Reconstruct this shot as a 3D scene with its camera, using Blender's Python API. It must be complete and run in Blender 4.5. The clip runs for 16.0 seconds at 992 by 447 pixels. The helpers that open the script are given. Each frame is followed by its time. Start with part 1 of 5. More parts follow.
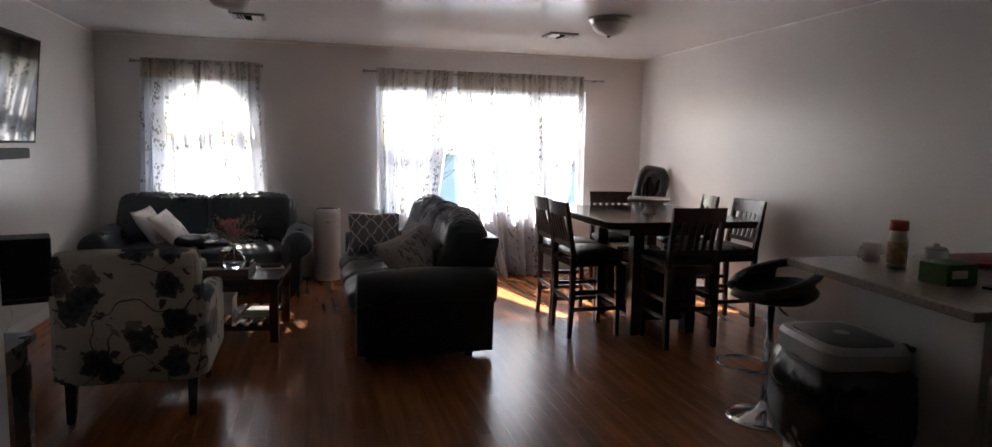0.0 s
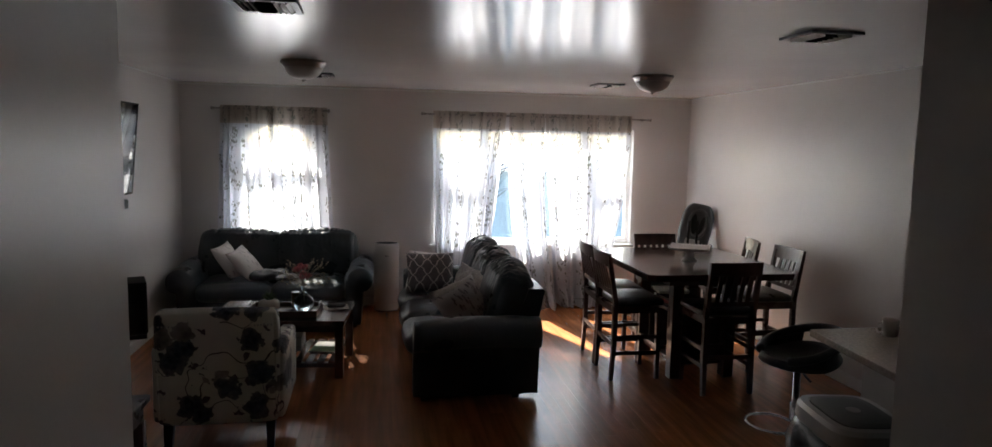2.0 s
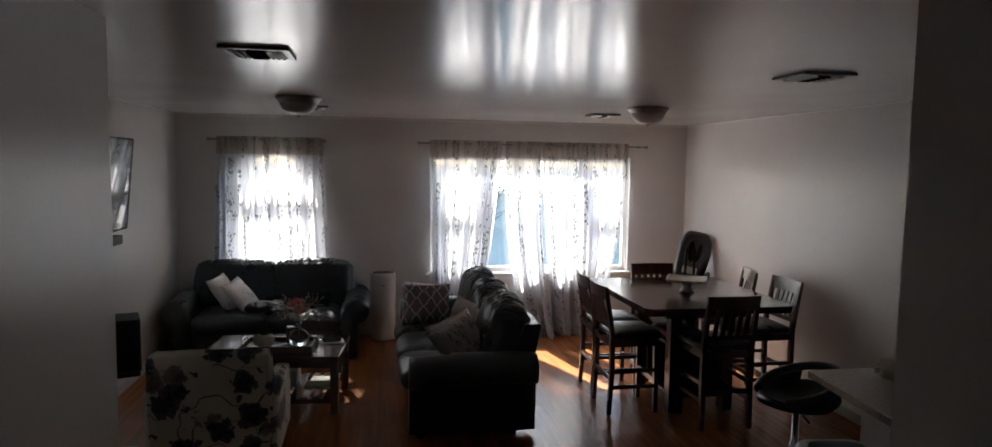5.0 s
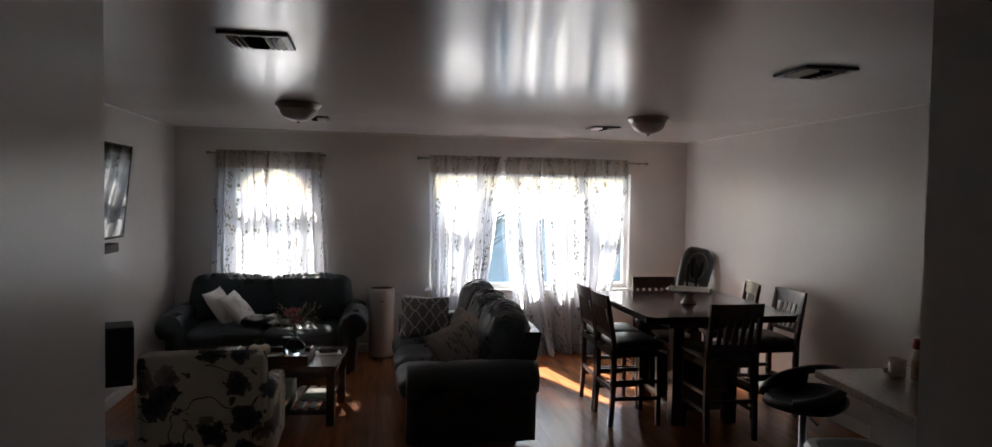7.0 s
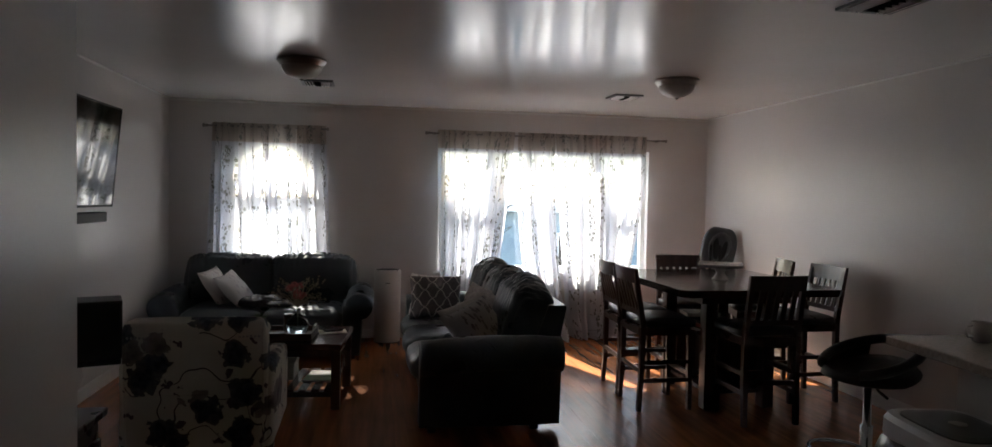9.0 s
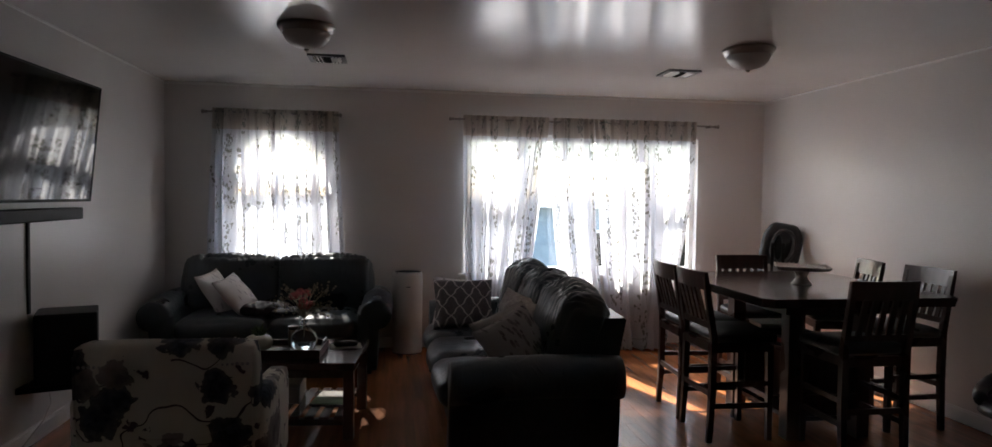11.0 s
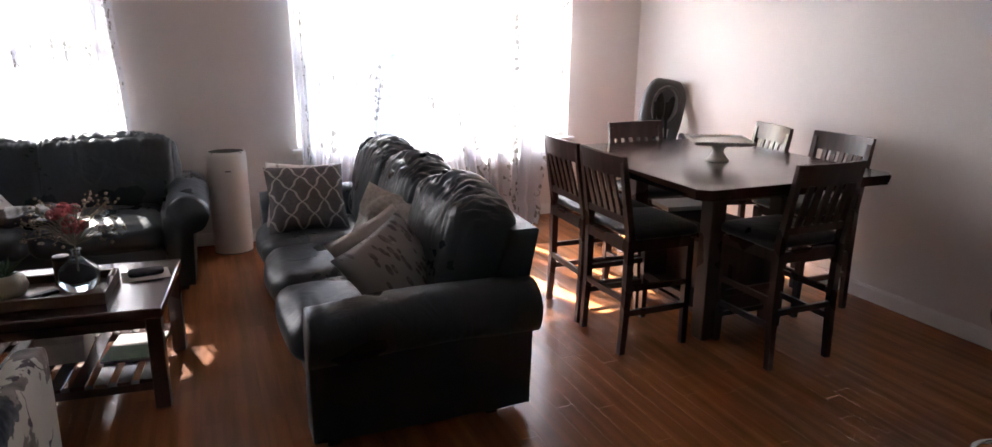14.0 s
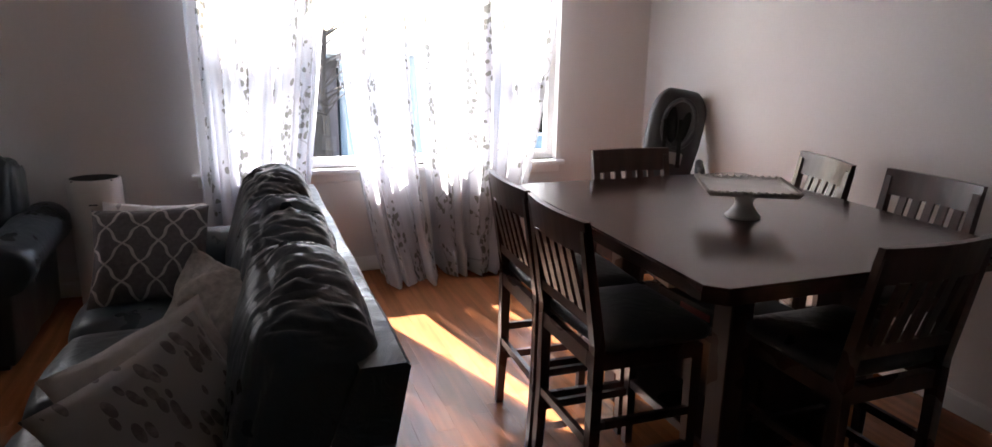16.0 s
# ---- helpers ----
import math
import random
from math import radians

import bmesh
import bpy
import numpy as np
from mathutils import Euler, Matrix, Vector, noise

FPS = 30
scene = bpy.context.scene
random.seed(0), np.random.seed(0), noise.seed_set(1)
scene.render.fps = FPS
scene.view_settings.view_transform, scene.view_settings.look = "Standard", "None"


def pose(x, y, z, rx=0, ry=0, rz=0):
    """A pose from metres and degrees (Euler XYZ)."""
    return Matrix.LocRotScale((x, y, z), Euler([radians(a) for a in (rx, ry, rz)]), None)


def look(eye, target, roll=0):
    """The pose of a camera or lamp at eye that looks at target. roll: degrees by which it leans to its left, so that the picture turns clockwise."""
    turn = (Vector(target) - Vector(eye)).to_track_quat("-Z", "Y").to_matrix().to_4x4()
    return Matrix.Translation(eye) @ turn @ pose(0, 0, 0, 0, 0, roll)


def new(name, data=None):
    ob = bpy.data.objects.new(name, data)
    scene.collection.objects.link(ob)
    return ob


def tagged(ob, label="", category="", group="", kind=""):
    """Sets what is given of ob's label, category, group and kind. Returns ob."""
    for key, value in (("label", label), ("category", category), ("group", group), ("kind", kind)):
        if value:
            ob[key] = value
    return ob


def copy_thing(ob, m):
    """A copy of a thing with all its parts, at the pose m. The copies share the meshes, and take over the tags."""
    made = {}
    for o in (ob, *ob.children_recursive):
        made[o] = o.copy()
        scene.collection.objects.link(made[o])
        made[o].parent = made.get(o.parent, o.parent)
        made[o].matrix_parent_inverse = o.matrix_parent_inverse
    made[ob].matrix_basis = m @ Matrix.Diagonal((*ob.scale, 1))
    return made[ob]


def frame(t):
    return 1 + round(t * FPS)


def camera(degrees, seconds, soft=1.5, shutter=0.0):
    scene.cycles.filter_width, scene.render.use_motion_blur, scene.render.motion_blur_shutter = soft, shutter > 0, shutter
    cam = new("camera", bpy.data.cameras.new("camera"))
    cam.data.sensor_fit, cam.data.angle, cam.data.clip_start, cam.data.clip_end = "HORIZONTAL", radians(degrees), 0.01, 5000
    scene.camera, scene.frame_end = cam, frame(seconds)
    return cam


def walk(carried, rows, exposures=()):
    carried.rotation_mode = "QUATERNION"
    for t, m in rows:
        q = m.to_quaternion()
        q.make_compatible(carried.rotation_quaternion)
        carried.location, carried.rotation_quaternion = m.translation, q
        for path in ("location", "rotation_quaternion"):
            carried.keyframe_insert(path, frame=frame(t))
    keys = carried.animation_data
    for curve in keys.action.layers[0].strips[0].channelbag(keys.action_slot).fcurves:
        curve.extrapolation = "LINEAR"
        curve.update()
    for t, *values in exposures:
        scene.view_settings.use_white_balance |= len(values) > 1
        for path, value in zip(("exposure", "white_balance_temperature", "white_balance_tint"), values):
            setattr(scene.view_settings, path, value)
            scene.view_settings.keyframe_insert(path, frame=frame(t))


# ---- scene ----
cam = camera(71.0, 16.0)
EXPOSURES = ((0, 3.4, 6500, 10), (1.0, 3.32, 6550, 8), (3.0, 2.9, 6550, 7), (8.0, 2.76, 6550, 7), (9.2, 2.72, 6550, 7), (11.5, 2.6, 6450, 10), (12.6, 2.33, 6350, 10), (13.4, 3.75, 6450, 12), (14.0, 4.3, 6450, 14), (14.5, 3.98, 6450, 14), (15.0, 4.05, 6450, 14), (15.5, 3.58, 6450, 14), (16, 3.26, 6450, 14))
PATH = [
    (0, (-0.276, 0.505, 1.411), (0.212, 2.432, 1.188), 1.1),
    (0.5, (-0.193, 0.413, 1.362), (0.136, 2.375, 1.153), 1.2),
    (1, (-0.227, 0.369, 1.389), (0.108, 2.33, 1.182), 1.4),
    (1.5, (-0.267, 0.199, 1.676), (0.063, 2.161, 1.471), 1.2),
    (2, (-0.307, 0.171, 1.81), (0.027, 2.13, 1.59), 1.2),
    (2.5, (-0.311, 0.155, 1.955), (0.023, 2.115, 1.742), 1.0),
    (3, (-0.316, 0.176, 1.967), (0.021, 2.136, 1.756), 1.0),
    (3.5, (-0.308, 0.184, 1.962), (0.032, 2.147, 1.781), 1.0),
    (4, (-0.3, 0.14, 1.963), (0.036, 2.108, 1.854), 0.9),
    (4.5, (-0.29, 0.199, 1.956), (0.049, 2.167, 1.831), 0.9),
    (4.7, (-0.286, 0.197, 1.946), (0.052, 2.162, 1.78), 0.9),
    (6.8, (-0.255, 0.223, 1.804), (0.078, 2.187, 1.625), 0.9),
    (7, (-0.269, 0.233, 1.742), (0.067, 2.203, 1.665), 1.0),
    (7.5, (-0.266, 0.22, 1.562), (0.069, 2.192, 1.528), 0.8),
    (8, (-0.254, 0.243, 1.513), (0.082, 2.214, 1.461), 0.9),
    (8.5, (-0.24, 0.379, 1.469), (0.098, 2.349, 1.415), 0.9),
    (9, (-0.349, 0.638, 1.476), (-0.006, 2.607, 1.406), 1.1),
    (9.2, (-0.38, 0.72, 1.444), (-0.04, 2.69, 1.39), 1.0),
    (11.3, (-0.355, 1.506, 1.436), (-0.081, 3.485, 1.344), 0.9),
    (11.5, (-0.387, 1.552, 1.441), (-0.127, 3.53, 1.305), 1.0),
    (12, (-0.467, 1.721, 1.565), (-0.213, 3.697, 1.393), 0.9),
    (12.5, (-0.535, 1.93, 1.564), (-0.275, 3.898, 1.321), 1.0),
    (13, (-0.59, 2.133, 1.565), (-0.334, 4.06, 1.094), 1.0),
    (13.5, (-0.546, 2.307, 1.54), (-0.229, 4.214, 1.026), 0.7),
    (14, (-0.334, 2.518, 1.54), (0.413, 4.3, 1.023), 0.6),
    (14.5, (-0.163, 2.76, 1.514), (0.827, 4.417, 0.993), 1.0),
    (15, (0.065, 3.085, 1.499), (1.083, 4.728, 0.987), 0.8),
    (15.5, (0.344, 3.321, 1.516), (1.118, 5.092, 1.002), 0.7),
    (16, (0.551, 3.545, 1.5), (1.223, 5.359, 0.992), 1.1),
]
walk(cam, [(t, look(eye, target, roll)) for t, eye, target, roll in PATH], EXPOSURES)

# ---- light ----
SUN_FROM = Vector((-0.278, 0.96, 0.80)).normalized()
world = bpy.data.worlds.new("sky")
scene.world = world
world.use_nodes = True
wn = world.node_tree
sky = wn.nodes.new("ShaderNodeTexSky")
sky.sky_type = "NISHITA"
sky.sun_disc = False
sky.sun_elevation = math.asin(SUN_FROM.z)
sky.sun_rotation = math.atan2(SUN_FROM.x, SUN_FROM.y)
wn.links.new(sky.outputs[0], wn.nodes["Background"].inputs[0])
wn.nodes["Background"].inputs[1].default_value = 0.14
sun = new("sun", bpy.data.lights.new("sun", "SUN"))
sun.data.energy, sun.data.angle, sun.data.color = 5.0, radians(0.6), (1.0, 0.95, 0.88)
sun.matrix_world = look(SUN_FROM * 30, (0, 0, 0))


# ---- materials ----
def material(name, color, rough=0.5, metal=0.0, var=0.12, scale=8.0, bump=0.1, bump_scale=60.0, spec=0.5, coat=0.0):
    """A plain surface with variation at two scales and a fine relief."""
    m = bpy.data.materials.new(name)
    m.use_nodes = True
    nt = m.node_tree
    b = nt.nodes["Principled BSDF"]
    co = nt.nodes.new("ShaderNodeTexCoord")
    big = nt.nodes.new("ShaderNodeTexNoise")
    big.inputs["Scale"].default_value, big.inputs["Detail"].default_value = scale, 5
    fine = nt.nodes.new("ShaderNodeTexNoise")
    fine.inputs["Scale"].default_value, fine.inputs["Detail"].default_value = bump_scale, 3
    add = nt.nodes.new("ShaderNodeMath")
    add.operation = "ADD"
    half = nt.nodes.new("ShaderNodeMath")
    half.operation, half.inputs[1].default_value = "MULTIPLY", 0.4
    ramp = nt.nodes.new("ShaderNodeMapRange")
    ramp.inputs[1].default_value, ramp.inputs[2].default_value = 0.4, 1.0
    ramp.inputs[3].default_value, ramp.inputs[4].default_value = 1 - var, 1 + var
    mul = nt.nodes.new("ShaderNodeMixRGB")
    mul.blend_type = "MULTIPLY"
    mul.inputs[0].default_value = 1
    mul.inputs[1].default_value = (*color, 1)
    L = nt.links.new
    for t in (big, fine):
        L(co.outputs["Object"], t.inputs["Vector"])
    L(fine.outputs[0], half.inputs[0])
    L(big.outputs[0], add.inputs[0])
    L(half.outputs[0], add.inputs[1])
    L(add.outputs[0], ramp.inputs[0])
    L(ramp.outputs[0], mul.inputs[2])
    L(mul.outputs[0], b.inputs["Base Color"])
    rr = nt.nodes.new("ShaderNodeMapRange")
    rr.inputs[3].default_value, rr.inputs[4].default_value = max(rough - min(0.06, rough * 0.3), 0.01), min(rough + min(0.06, rough * 0.3), 1)
    L(big.outputs[0], rr.inputs[0])
    L(rr.outputs[0], b.inputs["Roughness"])
    b.inputs["Metallic"].default_value = metal
    b.inputs["Specular IOR Level"].default_value = spec
    b.inputs["Coat Weight"].default_value = coat
    bp = nt.nodes.new("ShaderNodeBump")
    bp.inputs["Strength"].default_value, bp.inputs["Distance"].default_value = bump, 0.004
    L(fine.outputs[0], bp.inputs["Height"])
    L(bp.outputs[0], b.inputs["Normal"])
    return m


def nodes_of(m):
    return m.node_tree, m.node_tree.nodes["Principled BSDF"], m.node_tree.links.new


def math_node(nt, op, a, b=None, clamp=False):
    n = nt.nodes.new("ShaderNodeMath")
    n.operation, n.use_clamp = op, clamp
    for i, v in enumerate((a, b)):
        if v is None:
            continue
        if isinstance(v, (int, float)):
            n.inputs[i].default_value = v
        else:
            nt.links.new(v, n.inputs[i])
    return n.outputs[0]


def mix_color(nt, fac, a, b, mode="MIX"):
    n = nt.nodes.new("ShaderNodeMixRGB")
    n.blend_type = mode
    for i, v in enumerate((fac, a, b)):
        if isinstance(v, (int, float)):
            n.inputs[i].default_value = v
        elif isinstance(v, tuple):
            n.inputs[i].default_value = (*v, 1)
        else:
            nt.links.new(v, n.inputs[i])
    return n.outputs[0]


def tex(nt, kind, scale, detail=3.0, coord="Object", stretch=None):
    co = nt.nodes.new("ShaderNodeTexCoord")
    n = nt.nodes.new(kind)
    n.inputs["Scale"].default_value = scale
    if "Detail" in n.inputs:
        n.inputs["Detail"].default_value = 0.0 if kind == "ShaderNodeTexVoronoi" else detail
    out = co.outputs[coord]
    if stretch:
        mp = nt.nodes.new("ShaderNodeMapping")
        mp.inputs["Scale"].default_value = stretch
        nt.links.new(out, mp.inputs["Vector"])
        out = mp.outputs[0]
    nt.links.new(out, n.inputs["Vector"])
    return n


def map_range(nt, v, a, b, c=0.0, d=1.0):
    n = nt.nodes.new("ShaderNodeMapRange")
    for i, w in enumerate((a, b, c, d)):
        n.inputs[i + 1].default_value = w
    nt.links.new(v, n.inputs[0])
    return n.outputs[0]


def wood(name, color, rough, along="y", vary=None, grain=0.35, coat=0.0, coarse=22.0, relief=0.12):
    """Wood with grain stretched along one axis; vary: 'object' or 'island' shifts the tone piece by piece."""
    m = bpy.data.materials.new(name)
    m.use_nodes = True
    nt, b, L = nodes_of(m)
    st = {"x": (0.06, 1, 1), "y": (1, 0.06, 1), "z": (1, 1, 0.06)}[along]
    g = tex(nt, "ShaderNodeTexNoise", coarse, 6, stretch=st)
    w = tex(nt, "ShaderNodeTexNoise", 2.2, 3)
    f = map_range(nt, g.outputs[0], 0.3, 0.72, 1 - grain, 1 + grain)
    f2 = map_range(nt, w.outputs[0], 0.3, 0.7, 0.88, 1.12)
    c = mix_color(nt, 1.0, color, f, "MULTIPLY")
    c = mix_color(nt, 1.0, c, f2, "MULTIPLY")
    if vary:
        src = nt.nodes.new("ShaderNodeObjectInfo").outputs["Random"] if vary == "object" else nt.nodes.new("ShaderNodeNewGeometry").outputs["Random Per Island"]
        c = mix_color(nt, 1.0, c, map_range(nt, src, 0, 1, 0.89, 1.12), "MULTIPLY")
    L(c, b.inputs["Base Color"])
    L(map_range(nt, w.outputs[0], 0.3, 0.7, rough - 0.02, rough + 0.03), b.inputs["Roughness"])
    b.inputs["Coat Weight"].default_value, b.inputs["Coat Roughness"].default_value = coat, rough
    bp = nt.nodes.new("ShaderNodeBump")
    bp.inputs["Strength"].default_value, bp.inputs["Distance"].default_value = relief, 0.002
    L(g.outputs[0], bp.inputs["Height"])
    L(bp.outputs[0], b.inputs["Normal"])
    return m


def leather(name, color, rough):
    """Creased leather: fine pores, large soft wrinkles."""
    m = bpy.data.materials.new(name)
    m.use_nodes = True
    nt, b, L = nodes_of(m)
    pores = tex(nt, "ShaderNodeTexVoronoi", 260)
    folds = tex(nt, "ShaderNodeTexNoise", 9, 4)
    folds.inputs["Distortion"].default_value = 1.6
    wear = tex(nt, "ShaderNodeTexNoise", 3, 5)
    L(mix_color(nt, map_range(nt, wear.outputs[0], 0.35, 0.75), color, tuple(v * 1.9 for v in color)), b.inputs["Base Color"])
    L(map_range(nt, wear.outputs[0], 0.3, 0.7, rough - 0.08, rough + 0.12), b.inputs["Roughness"])
    h = math_node(nt, "ADD", math_node(nt, "MULTIPLY", pores.outputs[0], 0.035), folds.outputs[0])
    bp = nt.nodes.new("ShaderNodeBump")
    bp.inputs["Strength"].default_value, bp.inputs["Distance"].default_value = 0.5, 0.011
    L(h, bp.inputs["Height"])
    L(bp.outputs[0], b.inputs["Normal"])
    return m


def weave(m, scale=420.0, strength=0.35):
    """Adds a woven relief to a cloth."""
    nt, b, L = nodes_of(m)
    n = tex(nt, "ShaderNodeTexNoise", scale, 2)
    bp = nt.nodes.new("ShaderNodeBump")
    bp.inputs["Strength"].default_value, bp.inputs["Distance"].default_value = strength, 0.002
    L(n.outputs[0], bp.inputs["Height"])
    L(bp.outputs[0], b.inputs["Normal"])
    b.inputs["Roughness"].default_value = 0.9
    b.inputs["Specular IOR Level"].default_value = 0.2
    return m


def floral(name):
    """Cream upholstery with scattered dusky blue and grey blossoms and thin stems."""
    m = bpy.data.materials.new(name)
    m.use_nodes = True
    nt, b, L = nodes_of(m)
    warp = tex(nt, "ShaderNodeTexNoise", 19, 5)
    co = nt.nodes.new("ShaderNodeTexCoord")
    off = mix_color(nt, 0.13, co.outputs["Object"], warp.outputs["Color"], "ADD")
    def cells(scale, reach, keep, shift):
        v = nt.nodes.new("ShaderNodeTexVoronoi")
        v.inputs["Scale"].default_value = scale
        mp = nt.nodes.new("ShaderNodeMapping")
        mp.inputs["Location"].default_value = (shift, shift * 0.7, shift * 1.3)
        mp.inputs["Scale"].default_value = (1, 0.35, 1)
        L(off, mp.inputs["Vector"])
        L(mp.outputs[0], v.inputs["Vector"])
        near = math_node(nt, "LESS_THAN", v.outputs["Distance"], reach)
        sep = nt.nodes.new("ShaderNodeSeparateColor")
        L(v.outputs["Color"], sep.inputs[0])
        return math_node(nt, "MULTIPLY", near, math_node(nt, "LESS_THAN", sep.outputs[0], keep)), sep.outputs[1], v.outputs["Distance"]
    big, tone, dist = cells(6.2, 0.47, 0.74, 3.1)
    small, tone2, dist2 = cells(17, 0.34, 0.3, 8.4)
    petals = tex(nt, "ShaderNodeTexNoise", 34, 5)
    wash = tex(nt, "ShaderNodeTexNoise", 11, 4)
    navy = mix_color(nt, map_range(nt, petals.outputs[0], 0.42, 0.68), (0.022, 0.028, 0.042), (0.085, 0.092, 0.118))
    taupe = mix_color(nt, map_range(nt, wash.outputs[0], 0.35, 0.7), (0.1, 0.083, 0.083), (0.3, 0.255, 0.24))
    bloom = mix_color(nt, math_node(nt, "LESS_THAN", tone, 0.6), taupe, navy)
    edge = map_range(nt, dist, 0.25, 0.47, 0.0, 0.3)
    stem = tex(nt, "ShaderNodeTexNoise", 5, 1)
    stem_tone = tex(nt, "ShaderNodeTexNoise", 3.2, 2)
    line = math_node(nt, "LESS_THAN", math_node(nt, "ABSOLUTE", math_node(nt, "SUBTRACT", stem.outputs[0], 0.52)), 0.0075)
    line = math_node(nt, "MULTIPLY", line, math_node(nt, "GREATER_THAN", stem_tone.outputs[0], 0.46))
    stain = tex(nt, "ShaderNodeTexNoise", 4, 4)
    cream = mix_color(nt, map_range(nt, stain.outputs[0], 0.35, 0.7), (0.66, 0.61, 0.52), (0.56, 0.52, 0.45))
    c = mix_color(nt, line, cream, (0.09, 0.075, 0.08))
    c = mix_color(nt, small, c, (0.11, 0.085, 0.095))
    c = mix_color(nt, big, c, mix_color(nt, math_node(nt, "MULTIPLY", edge, wash.outputs[0]), bloom, cream))
    L(c, b.inputs["Base Color"])
    return weave(m)


def trellis(name, ground, line):
    """Moroccan trellis print laid out on the cushion's own surface coordinates."""
    m = bpy.data.materials.new(name)
    m.use_nodes = True
    nt, b, L = nodes_of(m)
    uv = nt.nodes.new("ShaderNodeTexCoord")
    sp = nt.nodes.new("ShaderNodeSeparateXYZ")
    L(uv.outputs["UV"], sp.inputs[0])
    def fold(v, k):
        w = math_node(nt, "FRACT", math_node(nt, "MULTIPLY", v, k))
        return math_node(nt, "MULTIPLY", math_node(nt, "ABSOLUTE", math_node(nt, "SUBTRACT", w, 0.5)), 2.0)
    pu, pv = fold(sp.outputs[0], 3.5), fold(sp.outputs[1], 2.6)
    bend = math_node(nt, "MULTIPLY", math_node(nt, "SINE", math_node(nt, "MULTIPLY", pv, 2 * math.pi)), 0.1)
    f = math_node(nt, "SUBTRACT", math_node(nt, "ADD", math_node(nt, "ADD", pu, pv), bend), 1.0)
    on = math_node(nt, "LESS_THAN", math_node(nt, "ABSOLUTE", f), 0.1)
    n = tex(nt, "ShaderNodeTexNoise", 60, 3)
    tone = map_range(nt, n.outputs[0], 0.3, 0.7, 0.85, 1.15)
    L(mix_color(nt, 1.0, mix_color(nt, on, ground, line), tone, "MULTIPLY"), b.inputs["Base Color"])
    return weave(m)


def leafy(name, ground, leaf, scale, keep):
    """Cloth printed with scattered soft leaves."""
    m = bpy.data.materials.new(name)
    m.use_nodes = True
    nt, b, L = nodes_of(m)
    v = tex(nt, "ShaderNodeTexVoronoi", scale, coord="UV", stretch=(1, 0.36, 1))
    v.inputs["Vector"].links[0].from_node.inputs["Rotation"].default_value = (0, 0, radians(52))
    sep = nt.nodes.new("ShaderNodeSeparateColor")
    L(v.outputs["Color"], sep.inputs[0])
    on = math_node(nt, "MULTIPLY", math_node(nt, "LESS_THAN", v.outputs["Distance"], 0.37), math_node(nt, "LESS_THAN", sep.outputs[0], keep))
    n = tex(nt, "ShaderNodeTexNoise", 40, 3)
    c = mix_color(nt, math_node(nt, "MULTIPLY", on, map_range(nt, n.outputs[0], 0.3, 0.6, 0.4, 1.0)), ground, leaf)
    L(c, b.inputs["Base Color"])
    return weave(m)


def sheer(name, clear, tint):
    """Sheer curtain cloth: lets light through, glows against it, printed with hanging vines."""
    m = bpy.data.materials.new(name)
    m.use_nodes = True
    nt = m.node_tree
    L = nt.links.new
    nt.nodes.remove(nt.nodes["Principled BSDF"])
    out = nt.nodes["Material Output"]
    uv = nt.nodes.new("ShaderNodeTexCoord")
    sp = nt.nodes.new("ShaderNodeSeparateXYZ")
    L(uv.outputs["UV"], sp.inputs[0])
    sway = tex(nt, "ShaderNodeTexNoise", 3.0, 2, "UV")
    u = math_node(nt, "ADD", math_node(nt, "MULTIPLY", sp.outputs[0], 5.2), math_node(nt, "MULTIPLY", sway.outputs[0], 1.1))
    band = math_node(nt, "ABSOLUTE", math_node(nt, "SUBTRACT", math_node(nt, "FRACT", u), 0.5))
    on_vine = math_node(nt, "LESS_THAN", band, 0.19)
    v = tex(nt, "ShaderNodeTexVoronoi", 62, coord="UV", stretch=(1.25, 0.42, 1))
    sep = nt.nodes.new("ShaderNodeSeparateColor")
    L(v.outputs["Color"], sep.inputs[0])
    clump = tex(nt, "ShaderNodeTexNoise", 6, 2, "UV")
    leaf = math_node(nt, "MULTIPLY", math_node(nt, "LESS_THAN", v.outputs["Distance"], 0.47), math_node(nt, "LESS_THAN", sep.outputs[0], 0.82))
    leaf = math_node(nt, "MULTIPLY", math_node(nt, "MULTIPLY", leaf, on_vine), math_node(nt, "GREATER_THAN", clump.outputs[0], 0.45))
    stem = math_node(nt, "LESS_THAN", band, 0.012)
    mark = math_node(nt, "MAXIMUM", leaf, math_node(nt, "MULTIPLY", stem, 0.5))
    col = mix_color(nt, mark, tint, (0.3, 0.3, 0.27))
    df = nt.nodes.new("ShaderNodeBsdfDiffuse")
    tl = nt.nodes.new("ShaderNodeBsdfTranslucent")
    tp = nt.nodes.new("ShaderNodeBsdfTransparent")
    L(col, df.inputs[0])
    L(col, tl.inputs[0])
    a = nt.nodes.new("ShaderNodeMixShader")
    a.inputs[0].default_value = 0.7
    L(df.outputs[0], a.inputs[1])
    L(tl.outputs[0], a.inputs[2])
    b = nt.nodes.new("ShaderNodeMixShader")
    L(math_node(nt, "MULTIPLY", math_node(nt, "SUBTRACT", 1.0, math_node(nt, "MULTIPLY", mark, 0.65)), clear), b.inputs[0])
    L(a.outputs[0], b.inputs[1])
    L(tp.outputs[0], b.inputs[2])
    L(b.outputs[0], out.inputs[0])
    return m


